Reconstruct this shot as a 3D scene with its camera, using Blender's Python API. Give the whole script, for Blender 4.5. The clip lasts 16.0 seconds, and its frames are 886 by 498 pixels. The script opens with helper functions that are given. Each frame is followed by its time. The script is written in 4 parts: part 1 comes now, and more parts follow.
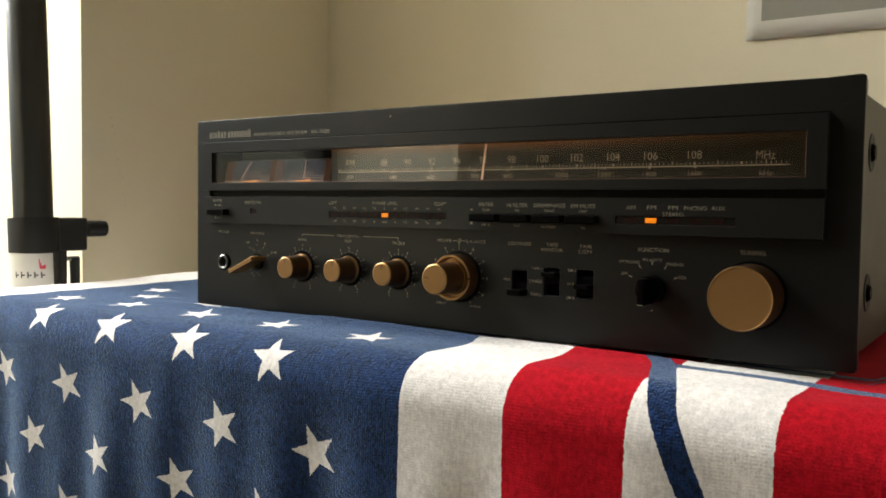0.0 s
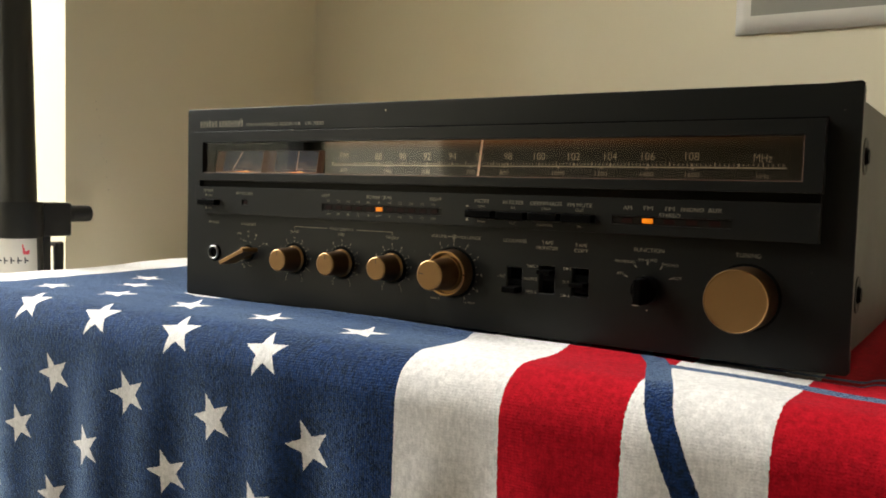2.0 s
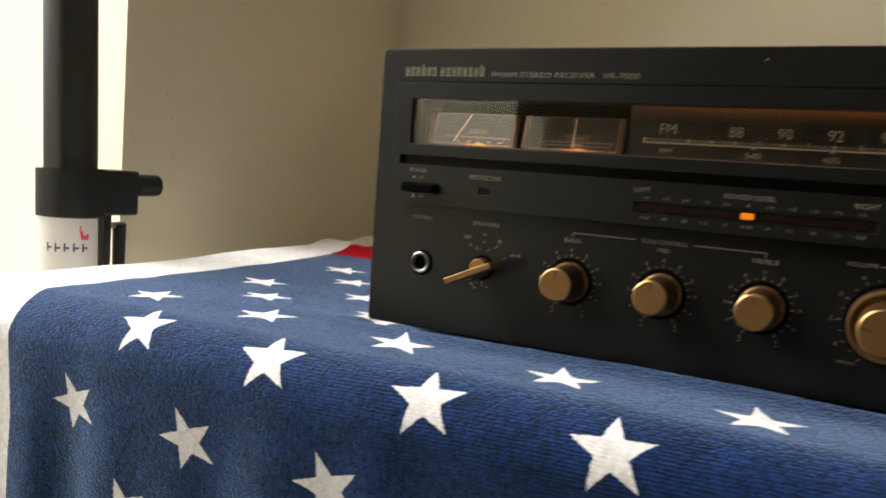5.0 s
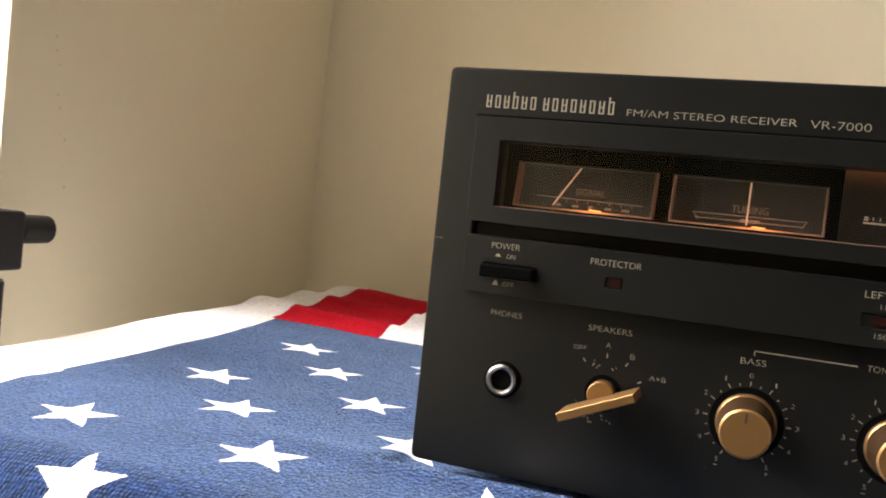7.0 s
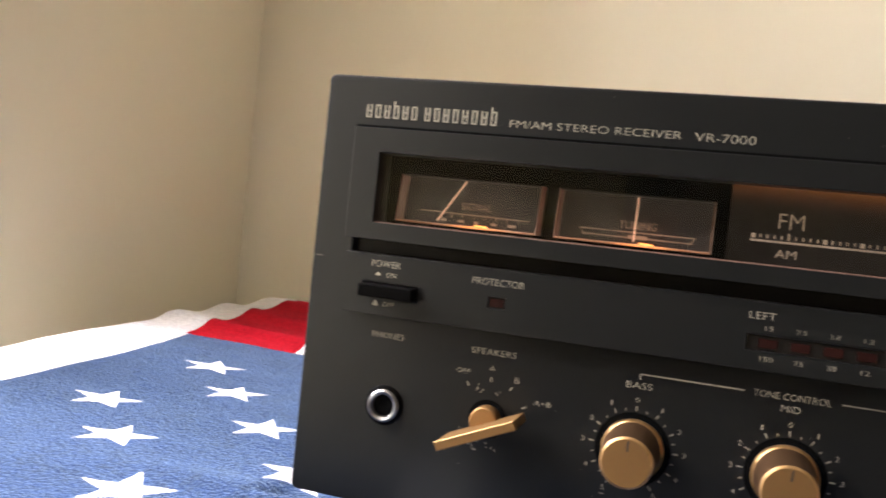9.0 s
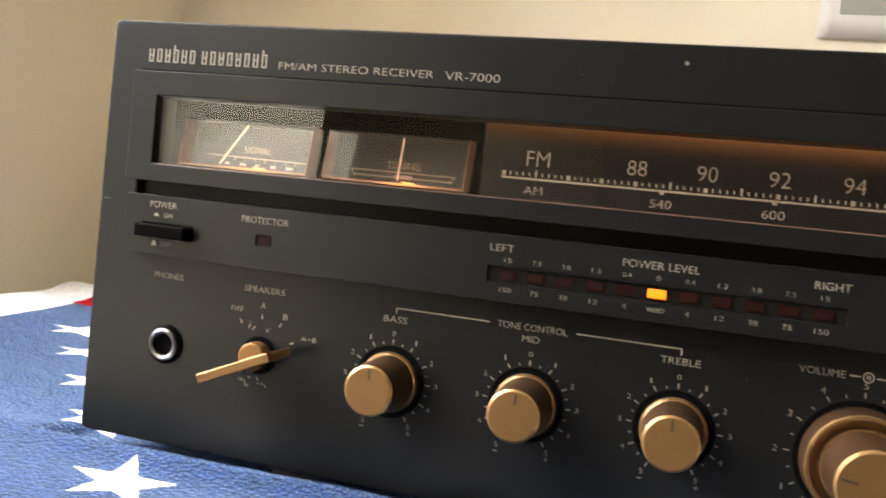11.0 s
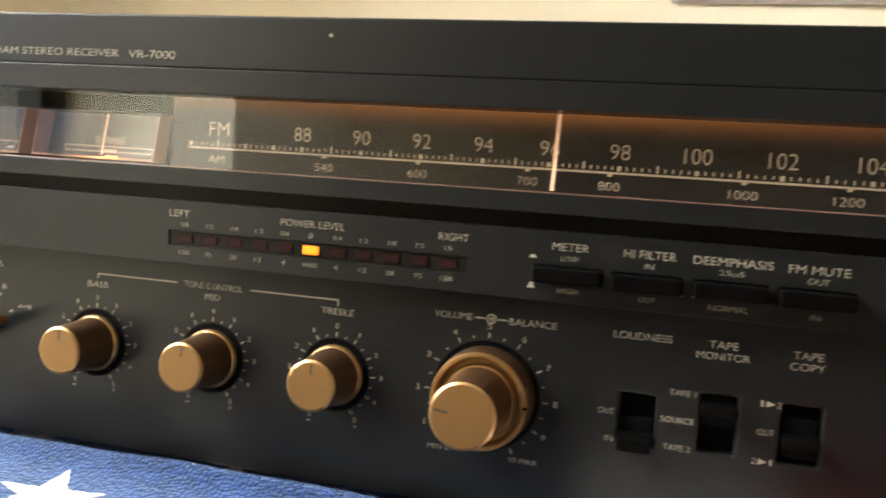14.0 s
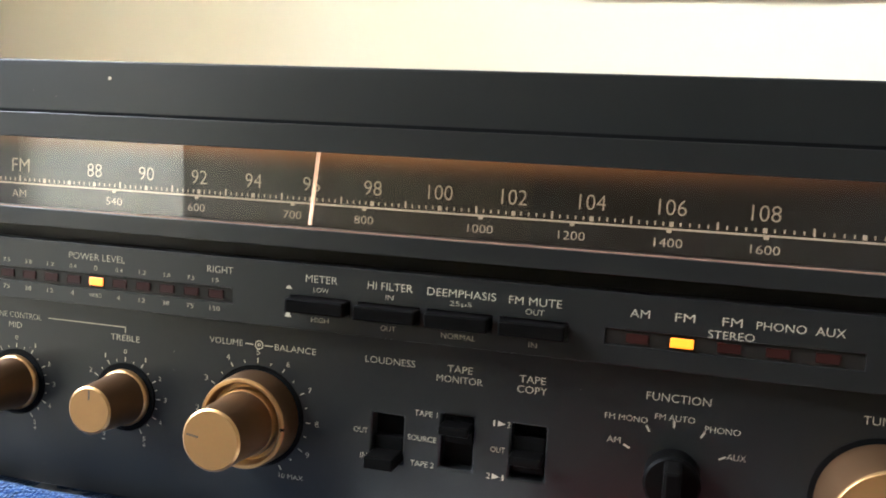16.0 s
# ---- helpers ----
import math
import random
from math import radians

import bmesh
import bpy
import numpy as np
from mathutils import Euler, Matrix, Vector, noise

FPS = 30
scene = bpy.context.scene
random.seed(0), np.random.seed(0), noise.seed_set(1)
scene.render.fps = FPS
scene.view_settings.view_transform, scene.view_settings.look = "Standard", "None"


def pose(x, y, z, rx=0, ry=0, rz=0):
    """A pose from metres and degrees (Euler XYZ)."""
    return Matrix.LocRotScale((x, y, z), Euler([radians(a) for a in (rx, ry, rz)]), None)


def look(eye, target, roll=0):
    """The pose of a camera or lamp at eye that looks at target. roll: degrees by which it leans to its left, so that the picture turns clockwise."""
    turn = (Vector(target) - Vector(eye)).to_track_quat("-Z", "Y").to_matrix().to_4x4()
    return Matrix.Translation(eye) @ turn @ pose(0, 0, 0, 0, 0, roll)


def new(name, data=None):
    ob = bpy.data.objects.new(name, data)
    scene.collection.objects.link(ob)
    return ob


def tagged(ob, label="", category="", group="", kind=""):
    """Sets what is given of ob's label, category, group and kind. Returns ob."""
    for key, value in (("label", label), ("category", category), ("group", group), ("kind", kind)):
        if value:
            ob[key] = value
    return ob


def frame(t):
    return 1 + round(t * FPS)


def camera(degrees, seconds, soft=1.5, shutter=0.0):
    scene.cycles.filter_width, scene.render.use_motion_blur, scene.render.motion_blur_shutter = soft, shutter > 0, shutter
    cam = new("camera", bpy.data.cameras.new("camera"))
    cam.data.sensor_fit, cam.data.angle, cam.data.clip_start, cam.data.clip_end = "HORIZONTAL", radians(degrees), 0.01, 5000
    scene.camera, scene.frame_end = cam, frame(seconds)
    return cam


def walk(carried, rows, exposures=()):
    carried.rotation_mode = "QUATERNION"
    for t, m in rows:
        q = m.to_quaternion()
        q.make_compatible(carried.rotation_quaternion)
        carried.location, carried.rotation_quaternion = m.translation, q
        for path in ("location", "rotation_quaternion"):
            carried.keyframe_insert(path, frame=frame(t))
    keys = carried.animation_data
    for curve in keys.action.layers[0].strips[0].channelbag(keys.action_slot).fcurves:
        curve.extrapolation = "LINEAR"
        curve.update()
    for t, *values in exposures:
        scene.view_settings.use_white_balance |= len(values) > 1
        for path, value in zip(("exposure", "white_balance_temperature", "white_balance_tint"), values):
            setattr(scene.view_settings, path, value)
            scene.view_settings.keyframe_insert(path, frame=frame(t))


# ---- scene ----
cam = camera(54.37, 16.0, soft=1.8, shutter=0.5)
PATH = [
    (0, (0.28374, -0.42007, 0.82481), (-0.27977, 0.40479, 0.77932), 0.742),
    (0.5, (0.28665, -0.42110, 0.82816), (-0.27593, 0.40437, 0.78235), 0.736),
    (1, (0.28781, -0.42241, 0.83111), (-0.27382, 0.40381, 0.78710), 0.800),
    (1.5, (0.28598, -0.42400, 0.83168), (-0.27318, 0.40342, 0.77947), 0.847),
    (2, (0.27538, -0.42515, 0.83208), (-0.26616, 0.41302, 0.76721), 1.581),
    (2.5, (0.25311, -0.42055, 0.83682), (-0.26394, 0.43215, 0.76226), 2.380),
    (3, (0.21353, -0.39585, 0.84237), (-0.25991, 0.47981, 0.74708), 2.735),
    (3.5, (0.16569, -0.38402, 0.85257), (-0.31225, 0.49067, 0.77206), 3.053),
    (4, (0.12236, -0.36831, 0.84732), (-0.36887, 0.49822, 0.75889), 3.294),
    (4.5, (0.07505, -0.35877, 0.84048), (-0.42472, 0.50387, 0.76259), 4.362),
    (5, (0.02086, -0.35206, 0.83174), (-0.47376, 0.51188, 0.73711), 4.101),
    (5.2, (0.00297, -0.34604, 0.82739), (-0.48888, 0.52022, 0.73970), 4.380),
    (7.3, (-0.11962, -0.26286, 0.84234), (-0.45573, 0.67761, 0.79202), 5.917),
    (7.5, (-0.11601, -0.25960, 0.84277), (-0.44791, 0.68244, 0.79391), 5.743),
    (8, (-0.11328, -0.25585, 0.84563), (-0.44093, 0.68789, 0.80099), 5.767),
    (8.5, (-0.11186, -0.25559, 0.84591), (-0.43713, 0.68904, 0.80265), 5.912),
    (9, (-0.09801, -0.24800, 0.84666), (-0.40575, 0.70255, 0.80494), 5.964),
    (9.5, (-0.08241, -0.24313, 0.84841), (-0.37752, 0.71137, 0.80552), 5.821),
    (9.7, (-0.07654, -0.24133, 0.84860), (-0.36682, 0.71471, 0.80700), 5.842),
    (11.8, (-0.01243, -0.23028, 0.83044), (-0.30682, 0.72438, 0.78614), 6.187),
    (12, (-0.00935, -0.22949, 0.83135), (-0.30325, 0.72470, 0.77515), 5.953),
    (12.5, (0.00166, -0.22958, 0.82787), (-0.29134, 0.72470, 0.76873), 5.675),
    (13, (0.01835, -0.22808, 0.83030), (-0.26802, 0.72801, 0.76805), 5.230),
    (13.5, (0.03799, -0.22759, 0.83230), (-0.24732, 0.72873, 0.76866), 4.727),
    (14, (0.05677, -0.22683, 0.84076), (-0.21167, 0.73399, 0.77178), 4.070),
    (14.5, (0.07711, -0.22389, 0.84370), (-0.17654, 0.74106, 0.77631), 3.799),
    (15, (0.09402, -0.22289, 0.84983), (-0.15105, 0.74307, 0.76701), 3.486),
    (15.5, (0.10808, -0.22212, 0.85549), (-0.12868, 0.74521, 0.76483), 3.326),
    (16, (0.12299, -0.22297, 0.86113), (-0.14064, 0.73691, 0.76555), 3.203),
]
EXPOSURES = [(0.0, -1.09, 6600, 7), (2.0, -1.11, 6600, 7), (3.0, -1.18, 6600, 7), (5.0, -1.25, 6500, 10), (7.3, -0.42, 6520, 18), (9.7, -0.09, 6020, 20), (11.8, 0.1, 6400, 14), (13.2, 0.26, 6700, 14), (14.0, 0.2, 6350, 12), (14.6, 0.46, 5750, 11), (16.0, 0.58, 5480, 10)]
walk(cam, [(t, look(eye, target, roll)) for t, eye, target, roll in PATH], EXPOSURES)

# ---- world and light ----
world = bpy.data.worlds.new("sky")
scene.world = world
world.use_nodes = True
wn = world.node_tree
sky = wn.nodes.new("ShaderNodeTexSky")
sky.sky_type = "NISHITA"
sky.sun_disc = False
sky.sun_elevation = radians(38)
sky.sun_rotation = radians(200)
wn.links.new(sky.outputs[0], wn.nodes["Background"].inputs[0])
wn.nodes["Background"].inputs[1].default_value = 0.15

sun = new("sun", bpy.data.lights.new("sun", "SUN"))
sun.data.energy, sun.data.angle, sun.data.color = 1.3, radians(12), (1.0, 0.95, 0.86)
sun.matrix_world = look((-6, 1.5, 6), (0, -0.4, 0.7))

win_lamp = new("window_daylight", bpy.data.lights.new("window_daylight", "AREA"))
win_lamp.data.shape, win_lamp.data.size, win_lamp.data.size_y = "RECTANGLE", 1.7, 1.2
win_lamp.data.energy, win_lamp.data.color = 315.0, (1.0, 0.985, 0.95)
win_lamp.matrix_world = look((-1.30, 0.05, 1.72), (-0.25, -0.10, 0.75))


# ---- materials ----
def material(name, base, rough=0.5, metal=0.0, vary=0.12, scale=60.0, bump=0.0, bump_scale=400.0, fine=0.06, fine_scale=900.0, spec=0.5, coat=0.0, spread=0.06):
    """A surface whose colour drifts at two scales, with fine relief."""
    m = bpy.data.materials.new(name)
    m.use_nodes = True
    nt = m.node_tree
    bsdf = nt.nodes["Principled BSDF"]
    co = nt.nodes.new("ShaderNodeTexCoord")

    def noise_node(s, detail):
        n = nt.nodes.new("ShaderNodeTexNoise")
        n.inputs["Scale"].default_value, n.inputs["Detail"].default_value = s, detail
        nt.links.new(co.outputs["Object"], n.inputs["Vector"])
        return n

    broad, grain = noise_node(scale, 4), noise_node(fine_scale, 2)
    ramp = nt.nodes.new("ShaderNodeMix")
    ramp.data_type = "RGBA"
    ramp.inputs["A"].default_value = (*[c * (1 - vary) for c in base], 1)
    ramp.inputs["B"].default_value = (*[min(1, c * (1 + vary)) for c in base], 1)
    nt.links.new(broad.outputs["Fac"], ramp.inputs["Factor"])
    mul = nt.nodes.new("ShaderNodeMix")
    mul.data_type, mul.blend_type = "RGBA", "OVERLAY"
    mul.inputs["Factor"].default_value = fine
    nt.links.new(ramp.outputs["Result"], mul.inputs["A"])
    nt.links.new(grain.outputs["Color"], mul.inputs["B"])
    nt.links.new(mul.outputs["Result"], bsdf.inputs["Base Color"])
    rr = nt.nodes.new("ShaderNodeMapRange")
    rr.inputs["To Min"].default_value, rr.inputs["To Max"].default_value = max(0.02, rough - spread), min(1, rough + spread)
    nt.links.new(broad.outputs["Fac"], rr.inputs["Value"])
    nt.links.new(rr.outputs["Result"], bsdf.inputs["Roughness"])
    bsdf.inputs["Metallic"].default_value = metal
    bsdf.inputs["Specular IOR Level"].default_value = spec
    bsdf.inputs["Coat Weight"].default_value = coat
    if bump:
        b = nt.nodes.new("ShaderNodeBump")
        b.inputs["Strength"].default_value, b.inputs["Distance"].default_value = bump, 0.0006
        n = noise_node(bump_scale, 3)
        nt.links.new(n.outputs["Fac"], b.inputs["Height"])
        nt.links.new(b.outputs["Normal"], bsdf.inputs["Normal"])
    return m


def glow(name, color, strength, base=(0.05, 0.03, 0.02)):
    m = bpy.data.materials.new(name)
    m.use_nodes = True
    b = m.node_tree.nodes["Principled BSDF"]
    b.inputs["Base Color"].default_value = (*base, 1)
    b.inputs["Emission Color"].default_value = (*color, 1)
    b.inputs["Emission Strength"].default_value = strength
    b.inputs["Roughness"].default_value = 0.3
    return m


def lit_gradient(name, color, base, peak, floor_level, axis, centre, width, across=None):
    """Painted lamp glow on a translucent part, brightest at centre (share of its length)."""
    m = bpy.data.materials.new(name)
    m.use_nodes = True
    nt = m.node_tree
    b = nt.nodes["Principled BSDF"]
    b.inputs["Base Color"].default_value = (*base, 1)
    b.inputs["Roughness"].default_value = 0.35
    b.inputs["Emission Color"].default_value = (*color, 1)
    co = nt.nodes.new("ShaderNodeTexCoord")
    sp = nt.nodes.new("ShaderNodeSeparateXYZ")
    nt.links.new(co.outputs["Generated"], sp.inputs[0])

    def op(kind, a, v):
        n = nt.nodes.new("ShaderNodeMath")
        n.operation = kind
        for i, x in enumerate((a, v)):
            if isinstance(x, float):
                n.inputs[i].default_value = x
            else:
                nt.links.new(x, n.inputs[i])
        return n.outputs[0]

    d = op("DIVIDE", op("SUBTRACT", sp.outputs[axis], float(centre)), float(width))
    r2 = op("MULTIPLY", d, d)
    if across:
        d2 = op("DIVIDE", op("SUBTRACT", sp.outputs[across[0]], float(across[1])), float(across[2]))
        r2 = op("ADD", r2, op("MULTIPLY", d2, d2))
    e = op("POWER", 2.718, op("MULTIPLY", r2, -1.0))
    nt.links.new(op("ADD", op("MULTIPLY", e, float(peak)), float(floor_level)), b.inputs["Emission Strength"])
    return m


def glass(name, head_on=0.032):
    """A thin clear pane: light passes straight through, and its faces mirror more the flatter one looks at them."""
    m = bpy.data.materials.new(name)
    m.use_nodes = True
    nt = m.node_tree
    nt.nodes.remove(nt.nodes["Principled BSDF"])
    clear, mirror, share, slant, power, gloss = (nt.nodes.new("ShaderNode" + k) for k in ("BsdfTransparent", "BsdfGlossy", "MixShader", "LayerWeight", "Math", "Math"))
    mirror.inputs["Roughness"].default_value = 0.02
    slant.inputs["Blend"].default_value = 0.5
    power.operation, gloss.operation = "POWER", "MULTIPLY_ADD"
    power.inputs[1].default_value = 5.0
    gloss.inputs[1].default_value, gloss.inputs[2].default_value = 1.0 - head_on, head_on
    nt.links.new(slant.outputs["Facing"], power.inputs[0])
    nt.links.new(power.outputs[0], gloss.inputs[0])
    nt.links.new(gloss.outputs[0], share.inputs[0])
    nt.links.new(clear.outputs[0], share.inputs[1])
    nt.links.new(mirror.outputs[0], share.inputs[2])
    nt.links.new(share.outputs[0], nt.nodes["Material Output"].inputs["Surface"])
    return m


M_WALL = material("cream_wall_paint", (0.80, 0.728, 0.550), 0.85, vary=0.03, scale=3.0, bump=0.04, bump_scale=250, fine=0.03)
M_GREYWALL = material("unseen_bounce_grey", (0.40, 0.42, 0.44), 0.85, vary=0.03, scale=3.0, bump=0.04, bump_scale=250, fine=0.03)
M_CEIL = material("white_ceiling_paint", (0.78, 0.77, 0.73), 0.9, vary=0.02, scale=3.0)
M_FLOOR = material("brown_wood_floor", (0.13, 0.09, 0.06), 0.5, vary=0.2, scale=8.0)
M_FACE = material("black_anodised_panel", (0.0083, 0.0085, 0.0079), 0.34, vary=0.10, scale=25, bump=0.05, bump_scale=2600, fine=0.10, fine_scale=2500, spec=0.24, spread=0.018)
M_CASE = material("grey_painted_steel", (0.058, 0.057, 0.046), 0.48, vary=0.10, scale=30, bump=0.15, bump_scale=1800)
M_BLACK = material("black_plastic", (0.0026, 0.0024, 0.0022), 0.40, vary=0.2, scale=80, spec=0.02)
M_SMOKE = material("smoked_window", (0.0110, 0.0098, 0.0082), 0.33, vary=0.2, scale=80, spec=0.10)
M_MATT = material("matt_black", (0.0032, 0.0031, 0.0029), 0.85, vary=0.2, scale=80, spec=0.04)
M_GOLD = material("champagne_anodised_aluminium", (0.225, 0.120, 0.039), 0.50, metal=0.65, vary=0.05, scale=120, bump=0.05, bump_scale=3000)
# Paler, smoother gold for rims; edge highlights are painted with it too.
M_RIMGLINT = material("gold_rim_highlight", (0.36, 0.21, 0.085), 0.34, metal=0.80, vary=0.05, scale=120)
M_GOLDTURN = material("turned_bronze_side", (0.17, 0.094, 0.045), 0.38, metal=0.9, vary=0.08, scale=120, bump=0.05, bump_scale=3000)
M_PRINT = material("cream_printing", (0.30, 0.270, 0.198), 0.6, vary=0.08, scale=300)
# Scale print: the lamp light on it is added as weak emission.
M_DIALPRINT = glow("dial_printing", (1.0, 0.66, 0.38), 0.115, (0.48, 0.40, 0.30))
M_ENGRAVE = material("engraved_line", (0.055, 0.032, 0.016), 0.6, vary=0.1, scale=200)
M_NICK = material("scratched_metal", (0.20, 0.18, 0.145), 0.5, vary=0.2, scale=200)
M_WORN = material("worn_brown_edge", (0.16, 0.085, 0.06), 0.5, vary=0.4, scale=150)
M_CHROME = material("nickel_ring", (0.25, 0.24, 0.22), 0.36, metal=1.0, vary=0.1, scale=200)
# Lamp light pooling along the scale's top is put into the plate's emission.
M_DIAL = lit_gradient("brown_dial_painted_glow", (1.0, 0.38, 0.10), (0.011, 0.009, 0.007), 0.20, 0.003, 2, 1.06, 0.20, (0, 0.36, 0.42))
M_DIALTOP = lit_gradient("dial_edge_painted_glow", (1.0, 0.28, 0.07), (0.05, 0.03, 0.02), 2.4, 0.10, 0, 0.24, 0.34)
M_LEDOFF = material("dark_red_led", (0.017, 0.0045, 0.0032), 0.45, vary=0.2, scale=200, spec=0.1)
M_LEDON = glow("amber_led", (1.0, 0.25, 0.003), 1.4, (0.5, 0.15, 0.01))
M_LAMP = glow("dial_lamp", (1.0, 0.33, 0.06), 0.5)
# Lamp light on the needles is put in as emission of their own.
M_NEEDLE = glow("needle_painted_glow", (1.0, 0.55, 0.30), 0.46, (0.8, 0.55, 0.4))
# Light caught in acrylic and glass edges, painted as weak emission.
M_EDGE = glow("acrylic_painted_glow", (1.0, 0.36, 0.17), 0.045, (0.22, 0.13, 0.09))
M_METERFACE = material("grey_meter_plate", (0.048, 0.042, 0.036), 0.5, vary=0.1, scale=60)
# Meter print likewise carries its lamp light as weak emission.
M_METERINK = glow("meter_printing", (1.0, 0.5, 0.3), 0.10, (0.5, 0.38, 0.28))
M_BULB = glow("meter_bulb", (1.0, 0.36, 0.07), 3.6)
# The bulb's glow in the foot is painted as an emission gradient.
M_BASELIT = lit_gradient("acrylic_foot_painted_glow", (1.0, 0.30, 0.06), (0.3, 0.15, 0.08), 1.5, 0.09, 0, 0.58, 0.14)
M_GLASS = glass("clear_glass")
M_PAPER = material("white_paper", (0.71, 0.68, 0.62), 0.8, vary=0.04, scale=20)
M_GREYINK = material("grey_print", (0.32, 0.31, 0.265), 0.8, vary=0.06, scale=25)
M_STEELTUBE = material("black_powder_coat", (0.016, 0.016, 0.014), 0.4, vary=0.15, scale=30, bump=0.1, bump_scale=900)
M_STAND = material("black_moulded_plastic", (0.012, 0.012, 0.011), 0.5, vary=0.2, scale=80, spec=0.3)
M_STICKER = material("white_sticker", (0.55, 0.535, 0.50), 0.45, vary=0.03, scale=40)
M_REDINK = material("red_ink", (0.60, 0.06, 0.09), 0.5)
M_DARKINK = material("dark_grey_ink", (0.07, 0.07, 0.08), 0.5)
M_FRAME = material("dark_frame_paint", (0.05, 0.045, 0.04), 0.4, vary=0.1, scale=10)
M_STAIN = material("brown_spot", (0.56, 0.49, 0.37), 0.8)
M_WOOD = material("brown_table_wood", (0.22, 0.13, 0.07), 0.45, vary=0.25, scale=14)
M_OUTGROUND = material("unseen_pale_ground", (0.34, 0.33, 0.30), 0.9, vary=0.15, scale=3)

# ---- building helpers ----
ID = Matrix.Identity(4)


def mesh_of(name, bm, mat, smooth=False):
    bmesh.ops.recalc_face_normals(bm, faces=bm.faces)
    me = bpy.data.meshes.new(name)
    bm.to_mesh(me)
    bm.free()
    me.materials.append(mat)
    if smooth:
        me.shade_smooth()
        me.set_sharp_from_angle(angle=radians(35))
    return me


def part(name, bm, mat, parent, label="", smooth=False):
    """One mesh in world coordinates under a thing or a part."""
    me = bm if isinstance(bm, bpy.types.Mesh) else mesh_of(name, bm, mat, smooth)
    ob = new(name, me)
    if parent is not None:
        ob.parent = parent
        if parent.type == "EMPTY":
            ob.matrix_parent_inverse = Matrix.Translation(-parent.location)
    return tagged(ob, label) if label else ob


def thing(name, base, label, category, group=""):
    e = new(name)
    e.location = base
    e.empty_display_size = 0.02
    return tagged(e, label, category, group)


def structure(name, bm, mat, label, category, smooth=False):
    ob = new(name, mesh_of(name, bm, mat, smooth))
    return tagged(ob, label, category, kind="structure")


def box(x0, x1, y0, y1, z0, z1, bevel=0.0, seg=2, bm=None):
    own = bmesh.new()
    bmesh.ops.create_cube(own, size=1)
    for v in own.verts:
        v.co = Vector(((x0 + x1) / 2 + v.co.x * (x1 - x0), (y0 + y1) / 2 + v.co.y * (y1 - y0), (z0 + z1) / 2 + v.co.z * (z1 - z0)))
    if bevel:
        bmesh.ops.bevel(own, geom=own.edges[:], offset=bevel, segments=seg, affect="EDGES", profile=0.5)
    if bm is None:
        return own
    tmp = bpy.data.meshes.new("tmp")
    own.to_mesh(tmp)
    own.free()
    bm.from_mesh(tmp)
    bpy.data.meshes.remove(tmp)
    return bm


def lathe(profile, x, z, y=0.0, seg=48):
    """Turned body about the axis through (x, z) that points out of the panel: profile rows are radius and distance in front of y."""
    bm = bmesh.new()
    rings = []
    for r, d in profile:
        if r < 1e-6:
            rings.append([bm.verts.new((x, y - d, z))])
        else:
            rings.append([bm.verts.new((x + r * math.cos(2 * math.pi * i / seg), y - d, z + r * math.sin(2 * math.pi * i / seg))) for i in range(seg)])
    for a, b in zip(rings, rings[1:]):
        for i in range(seg):
            j = (i + 1) % seg
            if len(a) == 1 and len(b) == 1:
                continue
            if len(a) == 1:
                bm.faces.new((a[0], b[i], b[j]))
            elif len(b) == 1:
                bm.faces.new((a[i], a[j], b[0]))
            else:
                bm.faces.new((a[i], a[j], b[j], b[i]))
    return bm


def tube(p0, p1, r0, r1=None, seg=40, cap=True):
    bm = bmesh.new()
    p0, p1 = Vector(p0), Vector(p1)
    r1 = r0 if r1 is None else r1
    q = (p1 - p0).to_track_quat("Z", "Y")
    rings = [[bm.verts.new(p + q @ Vector((r * math.cos(2 * math.pi * i / seg), r * math.sin(2 * math.pi * i / seg), 0))) for i in range(seg)] for p, r in ((p0, r0), (p1, r1))]
    for i in range(seg):
        j = (i + 1) % seg
        bm.faces.new((rings[0][i], rings[0][j], rings[1][j], rings[1][i]))
    if cap:
        bm.faces.new(rings[0][::-1])
        bm.faces.new(rings[1])
    return bm


def plate(u0, u1, v0, v1, holes, w0, w1, place):
    """A slab in u and v, from w0 to w1, with square holes right through it."""
    us = sorted({u0, u1, *[h[0] for h in holes], *[h[1] for h in holes]})
    vs = sorted({v0, v1, *[h[2] for h in holes], *[h[3] for h in holes]})
    bm = bmesh.new()
    grid = {}

    def vert(i, j, k):
        if (i, j, k) not in grid:
            grid[i, j, k] = bm.verts.new(place(us[i], vs[j], (w0, w1)[k]))
        return grid[i, j, k]

    def solid(i, j):
        if not (0 <= i < len(us) - 1 and 0 <= j < len(vs) - 1):
            return False
        u, v = (us[i] + us[i + 1]) / 2, (vs[j] + vs[j + 1]) / 2
        return not any(h[0] < u < h[1] and h[2] < v < h[3] for h in holes)

    for i in range(len(us) - 1):
        for j in range(len(vs) - 1):
            if not solid(i, j):
                continue
            for k in (0, 1):
                bm.faces.new((vert(i, j, k), vert(i + 1, j, k), vert(i + 1, j + 1, k), vert(i, j + 1, k)))
            for di, dj, a, b in ((-1, 0, (i, j), (i, j + 1)), (1, 0, (i + 1, j), (i + 1, j + 1)), (0, -1, (i, j), (i + 1, j)), (0, 1, (i, j + 1), (i + 1, j + 1))):
                if not solid(i + di, j + dj):
                    bm.faces.new((vert(*a, 0), vert(*b, 0), vert(*b, 1), vert(*a, 1)))
    return bm


